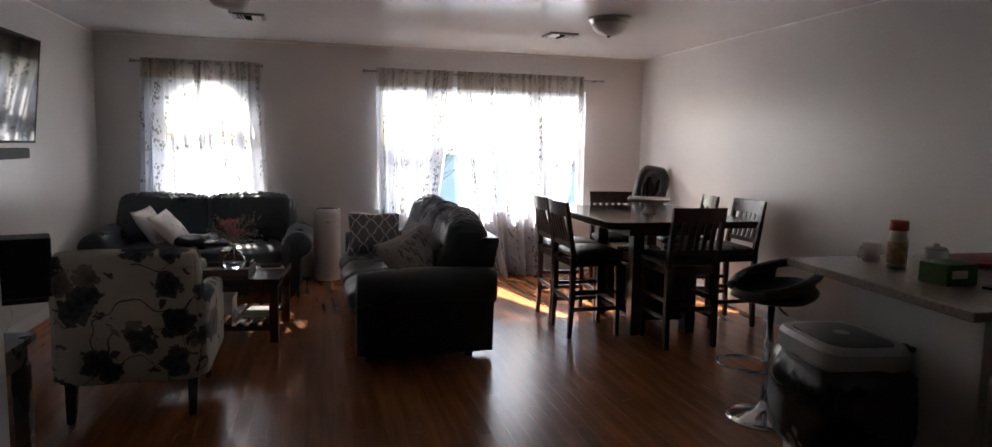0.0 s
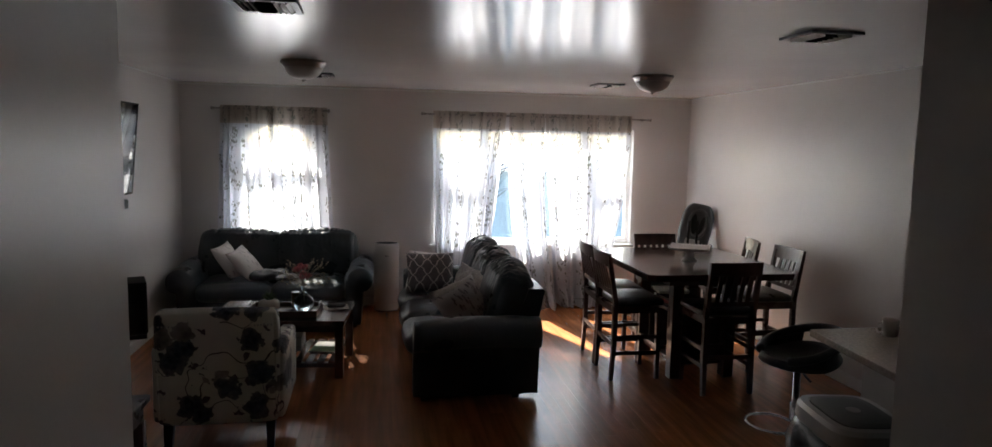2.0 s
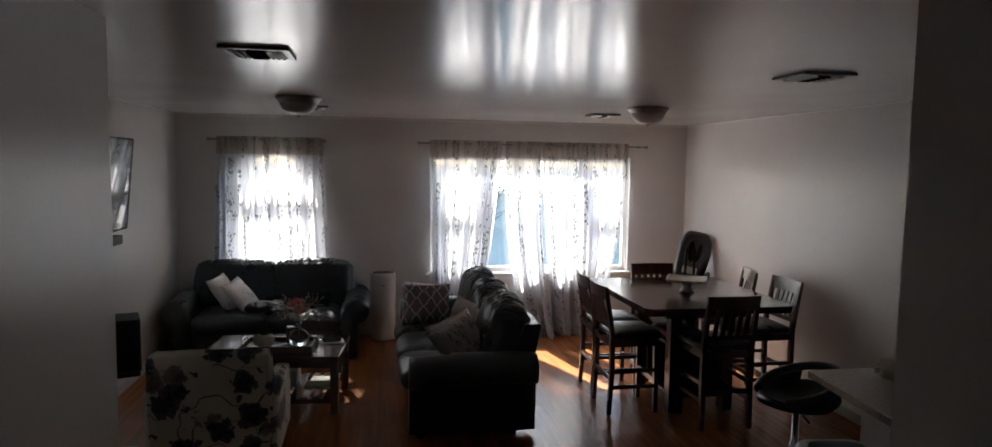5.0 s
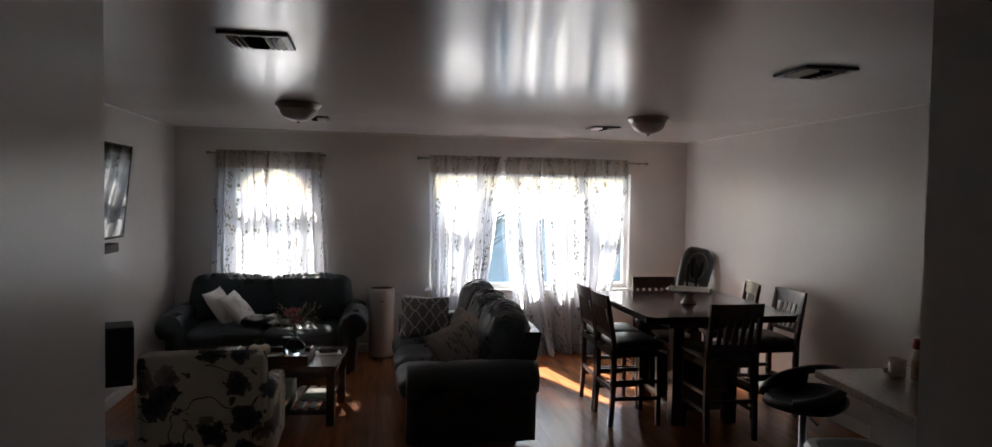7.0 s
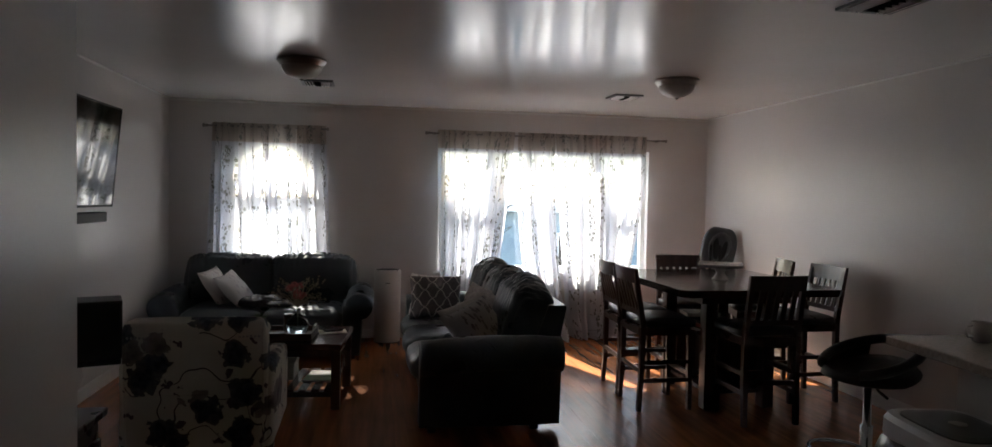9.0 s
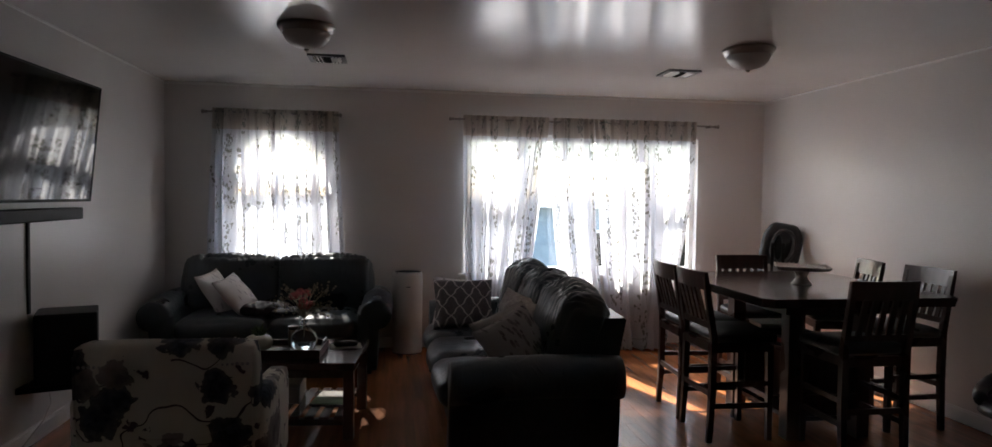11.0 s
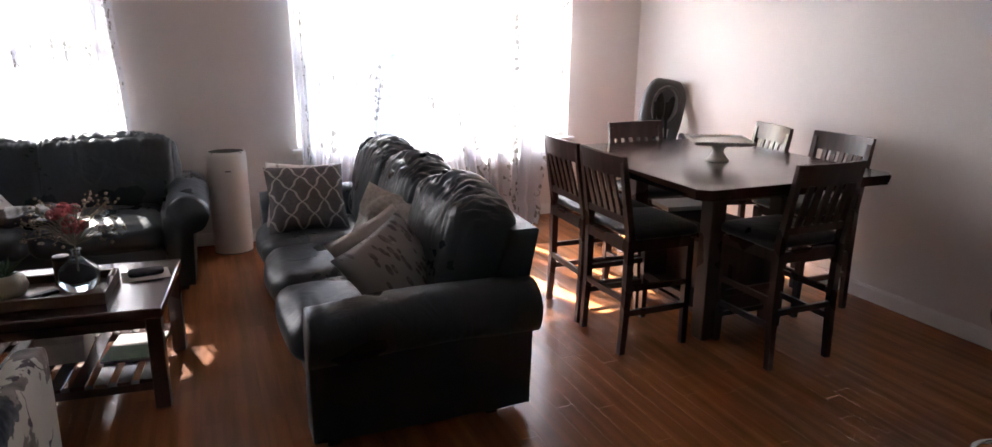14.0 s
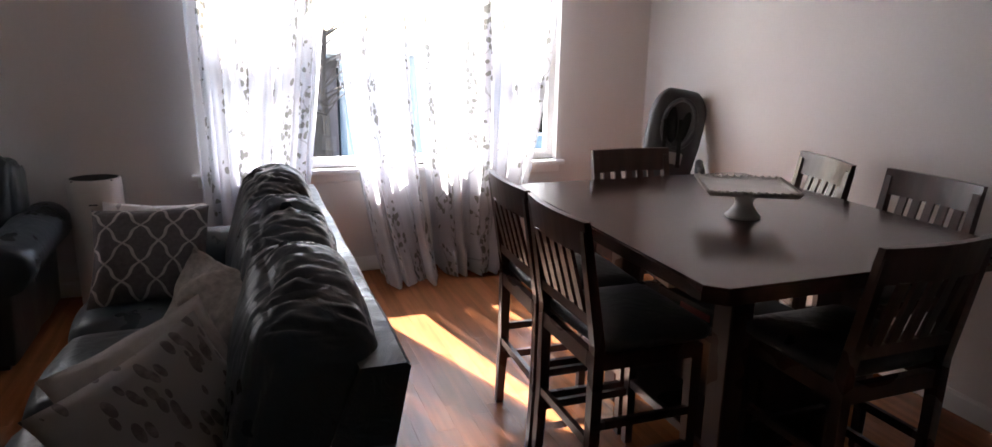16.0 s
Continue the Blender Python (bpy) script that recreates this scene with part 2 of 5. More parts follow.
def glass(name, tint=(1, 1, 1), clear=0.92):
    """Thin clear pane."""
    m = bpy.data.materials.new(name)
    m.use_nodes = True
    nt = m.node_tree
    L = nt.links.new
    nt.nodes.remove(nt.nodes["Principled BSDF"])
    tp, gl = nt.nodes.new("ShaderNodeBsdfTransparent"), nt.nodes.new("ShaderNodeBsdfGlossy")
    tp.inputs[0].default_value = (*tint, 1)
    gl.inputs["Roughness"].default_value = 0.03
    mx = nt.nodes.new("ShaderNodeMixShader")
    mx.inputs[0].default_value = 1 - clear
    L(tp.outputs[0], mx.inputs[1])
    L(gl.outputs[0], mx.inputs[2])
    L(mx.outputs[0], nt.nodes["Material Output"].inputs[0])
    return m


WALL = material("wall_paint", (0.755, 0.722, 0.70), 0.33, var=0.05, scale=1.3, bump=0.06, bump_scale=70)
CEIL = material("ceiling_paint", (0.76, 0.735, 0.71), 0.155, var=0.03, scale=1.1, bump=0.05, bump_scale=7, spec=0.42)
TRIM = material("trim_paint", (0.86, 0.85, 0.83), 0.3, var=0.04, scale=4, bump=0.04)
FLOOR = wood("floor_wood", (0.30, 0.11, 0.041), 0.24, "y", "object", 0.3)
FLOOR_REST = wood("floor_wood_rest", (0.30, 0.11, 0.041), 0.24, "y", "island", 0.3)
GAP = material("floor_joint", (0.11, 0.045, 0.018), 0.6)
ESPRESSO = wood("espresso_wood", (0.066, 0.032, 0.026), 0.28, "z", None, 0.35, 0.15)
TABLETOP = wood("espresso_tabletop", (0.075, 0.034, 0.029), 0.17, "y", None, 0.25, 0.3, 14, 0.02)
WALNUT = wood("walnut_tray", (0.07, 0.03, 0.018), 0.45, "x", None, 0.4)
LEATHER = leather("black_leather", (0.03, 0.041, 0.049), 0.31)
SEATPAD = leather("black_vinyl", (0.026, 0.027, 0.029), 0.34)
FLORAL = floral("floral_upholstery")
TRELLIS = trellis("trellis_cloth", (0.15, 0.14, 0.145), (0.55, 0.52, 0.5))
LEAFY = leafy("leaf_cloth", (0.37, 0.345, 0.325), (0.15, 0.13, 0.13), 15, 1.0)
SPECKLED = leafy("speckled_cloth", (0.72, 0.69, 0.67), (0.4, 0.36, 0.37), 15, 0.5)
TAUPE = weave(material("taupe_cloth", (0.42, 0.38, 0.345), 0.9, var=0.15, scale=25))
SHAG = weave(material("shaggy_cloth", (0.5, 0.465, 0.43), 0.95, var=0.35, scale=40), 160, 0.9)
THROW = weave(material("dark_clothes", (0.09, 0.09, 0.1), 0.95, var=0.5, scale=18))
BLACK = material("black_plastic", (0.009, 0.009, 0.010), 0.55, var=0.2, scale=14, bump=0.06, spec=0.25)
SCREEN = material("screen_glass", (0.006, 0.006, 0.007), 0.04, var=0.05, bump=0.0, spec=0.35)
GREYPL = material("grey_plastic", (0.06, 0.062, 0.066), 0.42, var=0.15, scale=10, bump=0.06)
WHITE = material("white_plastic", (0.72, 0.69, 0.66), 0.35, var=0.05, scale=6, bump=0.03)
CABINET = material("cabinet_paint", (0.5, 0.475, 0.45), 0.4, var=0.06, scale=5, bump=0.05)
STONE = material("counter_stone", (0.36, 0.31, 0.26), 0.2, var=0.3, scale=60, bump=0.02, bump_scale=220)
CHROME = material("chrome", (0.75, 0.75, 0.76), 0.1, 1.0, var=0.05, bump=0.0)
NICKEL = material("brushed_nickel", (0.36, 0.34, 0.32), 0.32, 1.0, var=0.12, scale=20, bump=0.04)
STEEL = material("dark_steel", (0.1, 0.1, 0.105), 0.35, 0.8, var=0.1, scale=12, bump=0.03)
FROST = material("frosted_glass", (0.55, 0.53, 0.5), 0.35, var=0.1, scale=12, bump=0.05)
CERAMIC = material("white_ceramic", (0.7, 0.67, 0.63), 0.25, var=0.06, scale=14, bump=0.03)
CREAM = material("cream_pottery", (0.6, 0.53, 0.43), 0.5, var=0.12, scale=20)
GREEN = material("green_leaf", (0.06, 0.11, 0.04), 0.55, var=0.4, scale=25)
SAGE = material("dry_sprig", (0.48, 0.42, 0.32), 0.8, var=0.3, scale=40)
PINK = material("pink_petal", (0.66, 0.2, 0.21), 0.7, var=0.35, scale=50)
AMBER = material("amber_candle", (0.1, 0.05, 0.02), 0.3, var=0.2)
PAPER = material("paper", (0.68, 0.65, 0.6), 0.8, var=0.1, scale=12)
REDPL = material("red_plastic", (0.35, 0.035, 0.03), 0.35, var=0.1)
LABEL = material("printed_label", (0.45, 0.28, 0.16), 0.6, var=0.5, scale=30)
GREENBOX = material("green_card", (0.1, 0.2, 0.06), 0.6, var=0.3, scale=25)
BAG = leather("black_bin_bag", (0.006, 0.006, 0.007), 0.24)
PANE = glass("window_glass")
BLUEGLASS = bpy.data.materials.new("blue_glass")
BLUEGLASS.use_nodes = True
bg = BLUEGLASS.node_tree.nodes["Principled BSDF"]
bg.inputs["Base Color"].default_value = (0.74, 0.9, 0.98, 1)
bg.inputs["Roughness"].default_value, bg.inputs["IOR"].default_value = 0.02, 1.52
bg.inputs["Transmission Weight"].default_value = 1.0
CLOTH = sheer("sheer_cloth", 0.10, (0.785, 0.79, 0.82))
HEADING = sheer("sheer_heading", 0.03, (0.6, 0.53, 0.46))
SIDING = material("teal_siding", (0.3, 0.37, 0.4), 0.7, var=0.12, scale=1.5)
BRICKRED = material("red_brick", (0.3, 0.12, 0.09), 0.85, var=0.3, scale=9)
ASPHALT = material("asphalt", (0.09, 0.09, 0.088), 0.9, var=0.25, scale=0.7)
BARK = material("bark", (0.09, 0.07, 0.055), 0.9, var=0.3, scale=20)
LIDGREY = material("bin_grey", (0.45, 0.44, 0.43), 0.4, var=0.06, scale=8, bump=0.04)
STUCCO = material("brown_stucco", (0.2, 0.165, 0.16), 0.9, var=0.2, scale=2, bump=0.2)


# ---- mesh helpers ----
def box(bm, x0, y0, z0, x1, y1, z1, bevel=0.0, seg=1, m=None):
    ret = bmesh.ops.create_cube(bm, size=1)
    vs = ret["verts"]
    mat = Matrix.Translation(((x0 + x1) / 2, (y0 + y1) / 2, (z0 + z1) / 2)) @ Matrix.Diagonal((abs(x1 - x0), abs(y1 - y0), abs(z1 - z0), 1))
    bmesh.ops.transform(bm, matrix=mat, verts=vs)
    if bevel > 0:
        es = list({e for v in vs for e in v.link_edges})
        out = bmesh.ops.bevel(bm, geom=es, offset=bevel, segments=seg, affect="EDGES", profile=0.5)
        vs = list({v for f in out["faces"] for v in f.verts} | {v for v in vs if v.is_valid})
    if m is not None:
        bmesh.ops.transform(bm, matrix=m, verts=vs)
    return vs


def boxed(*a, **k):
    bm = bmesh.new()
    box(bm, *a, **k)
    return bm


def part(name, bm, mat, parent=None, label="", smooth=False):
    me = bpy.data.meshes.new(name)
    bm.normal_update()
    bm.to_mesh(me)
    bm.free()
    me.materials.append(mat)
    if smooth:
        for p in me.polygons:
            p.use_smooth = True
    ob = new(name, me)
    ob.parent = parent
    if label:
        ob["label"] = label
    return ob


def thing(name, label, category, at=(0, 0, 0), turn=0.0, group=""):
    ob = new(name)
    ob.empty_display_size = 0.1
    ob.matrix_world = pose(*at, 0, 0, turn)
    return tagged(ob, label, category, group)


def rig(bm, m):
    bmesh.ops.transform(bm, matrix=m, verts=bm.verts[:])
    return bm


def structure(name, bm, mat, label, category):
    return tagged(part(name, bm, mat), label, category, kind="structure")


def pad(bm, x0, y0, z0, x1, y1, z1, r=0.05, n=8, puff=0.0, rough=0.0, seed=0.0, freq=6.0, m=None):
    """A soft rounded block: corners of radius r, faces swollen by puff, uneven by rough."""
    start = len(bm.verts)
    hx, hy, hz = (x1 - x0) / 2, (y1 - y0) / 2, (z1 - z0) / 2
    c = Vector(((x0 + x1) / 2, (y0 + y1) / 2, (z0 + z1) / 2))
    r = min(r, hx, hy, hz)
    made = {}
    def vert(p):
        key = tuple(round(v * 1000) for v in p)
        if key not in made:
            q = Vector((p[0] * hx, p[1] * hy, p[2] * hz))
            core = Vector((max(-hx + r, min(hx - r, q.x)), max(-hy + r, min(hy - r, q.y)), max(-hz + r, min(hz - r, q.z))))
            d = q - core
            if d.length > 1e-9:
                q = core + d.normalized() * r
            out = Vector((q.x / hx, q.y / hy, q.z / hz))
            if puff and out.length > 0:
                k = max(range(3), key=lambda i: abs(p[i]))
                a, b = [i for i in range(3) if i != k]
                q[k] += math.copysign(puff * (1 - p[a] ** 2) * (1 - p[b] ** 2), p[k])
            q += c
            if rough:
                w = noise.noise_vector(q * freq + Vector((seed, seed * 1.7, -seed)))
                q += w * rough
            made[key] = bm.verts.new(q)
        return made[key]
    st = [-1 + 2 * i / n for i in range(n + 1)]
    st = [math.copysign(abs(v) ** 0.8, v) for v in st]
    for k in range(3):
        a, b = [(1, 2), (2, 0), (0, 1)][k]
        for s in (-1, 1):
            for i in range(n):
                for j in range(n):
                    quad = []
                    for di, dj in ((0, 0), (1, 0), (1, 1), (0, 1)):
                        p = [0, 0, 0]
                        p[k], p[a], p[b] = s, st[i + di], st[j + dj]
                        quad.append(vert(p))
                    bm.faces.new(quad if s > 0 else quad[::-1])
    bm.verts.ensure_lookup_table()
    vs = bm.verts[start:]
    if m is not None:
        bmesh.ops.transform(bm, matrix=m, verts=vs)
    return vs


def padded(*a, **k):
    bm = bmesh.new()
    pad(bm, *a, **k)
    return bm


def lathe(bm, profile, seg=24, sx=1.0, sy=1.0, m=None):
    """Turns (radius, height) pairs about z."""
    start = len(bm.verts)
    rings = []
    for r, z in profile:
        rings.append([bm.verts.new((r * sx * math.cos(2 * math.pi * i / seg), r * sy * math.sin(2 * math.pi * i / seg), z)) for i in range(seg)])
    for a, b in zip(rings, rings[1:]):
        for i in range(seg):
            j = (i + 1) % seg
            bm.faces.new((a[i], a[j], b[j], b[i]))
    bm.faces.new(rings[0][::-1])
    bm.faces.new(rings[-1])
    bm.verts.ensure_lookup_table()
    if m is not None:
        bmesh.ops.transform(bm, matrix=m, verts=bm.verts[start:])
    return bm


def turned(profile, seg=24, sx=1.0, sy=1.0, m=None):
    return lathe(bmesh.new(), profile, seg, sx, sy, m)


def tube(bm, pts, r, seg=8, taper=1.0):
    """A round bar through the points."""
    pts = [Vector(p) for p in pts]
    rings = []
    for i, p in enumerate(pts):
        d = (pts[min(i + 1, len(pts) - 1)] - pts[max(i - 1, 0)]).normalized()
        q = d.to_track_quat("Z", "Y").to_matrix()
        rr = r * (1 + (taper - 1) * i / (len(pts) - 1))
        rings.append([bm.verts.new(p + q @ Vector((rr * math.cos(2 * math.pi * k / seg), rr * math.sin(2 * math.pi * k / seg), 0))) for k in range(seg)])
    for a, b in zip(rings, rings[1:]):
        for k in range(seg):
            j = (k + 1) % seg
            bm.faces.new((a[k], a[j], b[j], b[k]))
    bm.faces.new(rings[0][::-1])
    bm.faces.new(rings[-1])
    return bm


def tubed(pts, r, seg=8, taper=1.0):
    return tube(bmesh.new(), pts, r, seg, taper)


def bar(bm, a, b, w, d, taper=1.0):
    """A square bar from a to b, w wide in x and d in y, growing by taper towards b."""
    a, b = Vector(a), Vector(b)
    rings = []
    for p, k in ((a, 1.0), (b, taper)):
        rings.append([bm.verts.new(p + Vector((sx * w * k / 2, sy * d * k / 2, 0))) for sx, sy in ((-1, -1), (1, -1), (1, 1), (-1, 1))])
    for i in range(4):
        j = (i + 1) % 4
        bm.faces.new((rings[0][i], rings[0][j], rings[1][j], rings[1][i]))
    bm.faces.new(rings[0][::-1])
    bm.faces.new(rings[1])
    return bm


def extrude_outline(pts, y0, y1, bm=None):
    """A closed outline in x and z, made solid from y0 to y1."""
    bm = bm or bmesh.new()
    a = [bm.verts.new((x, y0, z)) for x, z in pts]
    b = [bm.verts.new((x, y1, z)) for x, z in pts]
    n = len(pts)
    for i in range(n):
        j = (i + 1) % n
        bm.faces.new((a[i], a[j], b[j], b[i]))
    bm.faces.new(a[::-1])
    bm.faces.new(b)
    bmesh.ops.recalc_face_normals(bm, faces=bm.faces[:])
    return bm


def cushion(w, h, t, seed=0.0, n=14, rough=0.006, m=None):
    """A square throw pillow standing in x and z, with surface coordinates for its print."""
    bm = bmesh.new()
    uv = bm.loops.layers.uv.new("UVMap")
    coords = {}
    for side in (-1, 1):
        grid = {}
        for i in range(n + 1):
            for j in range(n + 1):
                u, v = -1 + 2 * i / n, -1 + 2 * j / n
                rim = i in (0, n) or j in (0, n)
                if rim and side == 1:
                    grid[i, j] = coords[i, j]
                    continue
                fall = max((1 - u * u) * (1 - v * v), 0) ** 0.45
                x = u * w / 2 * (1 - 0.07 * (1 - v * v) * abs(u))
                z = v * h / 2 * (1 - 0.07 * (1 - u * u) * abs(v))
                p = Vector((x, side * t / 2 * fall, z))
                p += noise.noise_vector(p * 9 + Vector((seed, side * 3.0, seed))) * rough * (1 + fall)
                grid[i, j] = bm.verts.new(p)
                if rim:
                    coords[i, j] = grid[i, j]
        for i in range(n):
            for j in range(n):
                ks = [(i, j), (i + 1, j), (i + 1, j + 1), (i, j + 1)]
                if side == 1:
                    ks = ks[::-1]
                f = bm.faces.new([grid[k] for k in ks])
                for lp, k in zip(f.loops, ks):
                    lp[uv].uv = (k[0] / n, k[1] / n)
    if m is not None:
        rig(bm, m)
    return bm


# ---- structure ----
XL, XR, YF, H = -2.37, 3.34, 8.0, 2.415
YB = -1.2
structure("ceiling", boxed(XL - 0.2, YB - 0.2, H, XR + 0.2, YF + 0.2, H + 0.1), CEIL, "white semi-gloss painted ceiling reflecting the windows", "ceiling")
structure("wall_left", boxed(XL - 0.15, 2.68, 0, XL, YF, H), WALL, "white painted wall behind the television", "wall")
structure("wall_right", boxed(XR, YB, 0, XR + 0.15, YF, H), WALL, "plain white painted wall beside the dining table", "wall")
structure("wall_hall", boxed(-1.35, YB, 0, -1.20, 2.83, H), WALL, "white painted hall wall with scuff marks", "wall")
structure("wall_return", boxed(XL, 2.68, 0, -1.35, 2.83, H), WALL, "white painted return wall", "wall")
structure("wall_kitchen", boxed(0.23, YB, 0, 0.35, 0.80, H), WALL, "white painted wall end beside the refrigerator", "wall")
structure("wall_back", boxed(-1.35, YB - 0.15, 0, XR + 0.15, YB, H), WALL, "white painted back wall", "wall")

# window openings: left, right, bottom, top
WA = (-1.845, -0.925, 0.70, 2.04)
WB = (0.31, 2.645, 0.695, 2.03)
SPRING = 1.63
RAIL0, RAIL1 = 1.50, 1.62
bm = bmesh.new()
for x0, x1, z0, z1 in ((XL - 0.15, WA[0], 0, H), (WA[0], WA[1], 0, WA[2]), (WA[0], WA[1], WA[3], H), (WA[1], WB[0], 0, H), (WB[0], WB[1], 0, WB[2]), (WB[0], WB[1], WB[3], H), (WB[1], XR + 0.15, 0, H)):
    box(bm, x0, YF, z0, x1, YF + 0.16, z1)
ACX, ARX, ARZ = (WA[0] + WA[1]) / 2, (WA[1] - WA[0]) / 2, WA[3] - SPRING
arch = [(ACX - ARX * math.cos(math.pi * i / 24), SPRING + ARZ * math.sin(math.pi * i / 24)) for i in range(25)]
for (xa, za), (xb, zb) in zip(arch, arch[1:]):
    extrude_outline([(xa, za), (xb, zb), (xb, WA[3]), (xa, WA[3] + 0.0005)], YF, YF + 0.16, bm)
structure("wall_front", bm, WALL, "white painted wall with an arched and a wide window", "wall")


def baseboard(x0, y0, x1, y1, nx, ny):
    """A skirting board along a wall, with a small rounded cap."""
    bm = bmesh.new()
    t = 0.014
    box(bm, min(x0, x1, x0 + nx * t), min(y0, y1, y0 + ny * t), 0, max(x0, x1, x0 + nx * t), max(y0, y1, y0 + ny * t), 0.082)
    t = 0.009
    box(bm, min(x0, x1, x0 + nx * t), min(y0, y1, y0 + ny * t), 0.082, max(x0, x1, x0 + nx * t), max(y0, y1, y0 + ny * t), 0.094)
    structure("baseboard", bm, TRIM, "white painted wooden baseboard", "baseboard")


baseboard(XL, 2.83, XL, YF, 1, 0)
baseboard(XR, 3.1, XR, YF, -1, 0)
baseboard(XL + 0.014, YF, XR - 0.014, YF, 0, -1)
baseboard(-1.20, YB, -1.20, 2.83, 1, 0)
structure("trim", boxed(XL, YF - 0.012, H - 0.022, XR, YF, H), TRIM, "narrow white cove strip under the ceiling", "trim")
structure("trim", boxed(XL, 2.83, H - 0.012, XL + 0.008, YF - 0.012, H), TRIM, "narrow white cove strip under the ceiling", "trim")
structure("trim", boxed(XR - 0.008, 2.83, H - 0.012, XR, YF - 0.012, H), TRIM, "narrow white cove strip under the ceiling", "trim")


def pane_part(name, x0, z0, x1, z1, y, parent):
    p = part(name, boxed(x0, y, z0, x1, y + 0.006, z1), PANE, parent)
    p.visible_shadow = False
    return p


# arched single window
win = tagged(new("window_1"), "white arched sash window behind a sheer curtain", "window", kind="structure")
win.matrix_world = pose(0, 0, 0)
YW = YF + 0.07
inner = [(ACX - (ARX - 0.05) * math.cos(math.pi * i / 24), SPRING + (ARZ - 0.05) * math.sin(math.pi * i / 24)) for i in range(25)]
bm = bmesh.new()
for i in range(24):
    extrude_outline([inner[i], inner[i + 1], arch[i + 1], arch[i]], YW, YW + 0.05, bm)
part("arch_frame", bm, TRIM, win)
bm = bmesh.new()
box(bm, WA[0], YW, WA[2], WA[0] + 0.05, YW + 0.05, SPRING)
box(bm, WA[1] - 0.05, YW, WA[2], WA[1], YW + 0.05, SPRING)
box(bm, WA[0] + 0.05, YW, WA[2], WA[1] - 0.05, YW + 0.05, WA[2] + 0.06)
part("sash_frame", bm, TRIM, win)
part("meeting_rail", boxed(WA[0] + 0.05, YW - 0.02, RAIL0, WA[1] - 0.05, YW + 0.045, RAIL1, bevel=0.006), TRIM, win)
part("window_sill", boxed(WA[0] - 0.04, YF - 0.045, WA[2] - 0.03, WA[1] + 0.04, YF + 0.07, WA[2], bevel=0.006), TRIM, win)
pane_part("pane", WA[0] + 0.05, WA[2] + 0.06, WA[1] - 0.05, RAIL0, YW + 0.02, win)
bm = extrude_outline([(WA[0] + 0.05, RAIL1), *inner, (WA[1] - 0.05, RAIL1)], YW + 0.02, YW + 0.026)
part("pane", bm, PANE, win).visible_shadow = False

# wide window: two hung sashes beside a fixed light
win = tagged(new("window_2"), "wide white three-part window behind sheer curtains", "window", kind="structure")
win.matrix_world = pose(0, 0, 0)
M1, M2 = 0.88, 2.08
bm = bmesh.new()
box(bm, WB[0], YW, WB[2], WB[0] + 0.05, YW + 0.06, WB[3])
box(bm, WB[1] - 0.05, YW, WB[2], WB[1], YW + 0.06, WB[3])
box(bm, WB[0] + 0.05, YW, WB[2], WB[1] - 0.05, YW + 0.06, WB[2] + 0.055)
box(bm, WB[0] + 0.05, YW, WB[3] - 0.055, WB[1] - 0.05, YW + 0.06, WB[3])
part("window_frame", bm, TRIM, win)
for x in (M1, M2):
    part("mullion", boxed(x - 0.04, YW - 0.01, WB[2] + 0.055, x + 0.04, YW + 0.06, WB[3] - 0.055, bevel=0.004), TRIM, win)
for x0, x1 in ((WB[0] + 0.05, M1 - 0.04), (M2 + 0.04, WB[1] - 0.05)):
    rail = part("meeting_rail", boxed(x0, YW - 0.02, 1.33, x1, YW + 0.045, 1.40, bevel=0.005), TRIM, win)
    part("latch", boxed((x0 + x1) / 2 - 0.03, YW - 0.035, 1.40, (x0 + x1) / 2 + 0.03, YW, 1.42, bevel=0.004), NICKEL, rail)
    pane_part("pane", x0, WB[2] + 0.055, x1, 1.33, YW + 0.02, win)
    pane_part("pane", x0, 1.40, x1, WB[3] - 0.055, YW + 0.03, win)
pane_part("pane", M1 + 0.04, WB[2] + 0.055, M2 - 0.04, WB[3] - 0.055, YW + 0.025, win)
part("window_sill", boxed(WB[0] - 0.05, YF - 0.05, WB[2] - 0.032, WB[1] + 0.05, YF + 0.07, WB[2], bevel=0.006), TRIM, win)
part("apron", boxed(WB[0] - 0.02, YF - 0.014, WB[2] - 0.085, WB[1] + 0.02, YF, WB[2] - 0.032, bevel=0.003), TRIM, win)

# outside
GZ = -2.6
tagged(part("ground", boxed(-400, YF + 0.3, GZ - 0.2, 400, 1500, GZ), ASPHALT), "grey street and yards outside", "ground", kind="structure")
house = thing("house", "low teal house with lap siding across the street", "house", (5.35, 19.0, GZ))
part("wall", boxed(-2.6, 0, 0.7, 5.5, 6, 3.75), SIDING, house)
for i in range(20):
    part("siding_board", rig(boxed(-2.6, -0.02, 0, 5.5, 0.0, 0.145), pose(0, 0, 0.72 + i * 0.15, -6)), SIDING, house)
part("foundation", boxed(-2.65, -0.04, 0, 5.55, 6, 0.7), BRICKRED, house, "red brick foundation")
part("roof", boxed(-2.9, -0.35, 3.75, 5.8, 6.3, 3.95, bevel=0.03), TRIM, house, "white flat roof edge")
for x in (-0.35, 2.0):
    w = part("window", boxed(x - 0.5, -0.07, 1.9, x + 0.5, -0.02, 3.2, bevel=0.01), TRIM, house, "white framed window")
    part("pane", boxed(x - 0.42, -0.08, 1.98, x + 0.42, -0.06, 3.12), SCREEN, w)
garage = thing("garage", "brown stucco garage with a dark door", "garage", (-1.5, 20.0, GZ))
part("wall", boxed(0, 0, 0, 4.2, 5, 3.45), STUCCO, garage)
part("roof", boxed(-0.15, -0.2, 3.45, 4.3, 5.2, 3.6, bevel=0.02), BARK, garage)
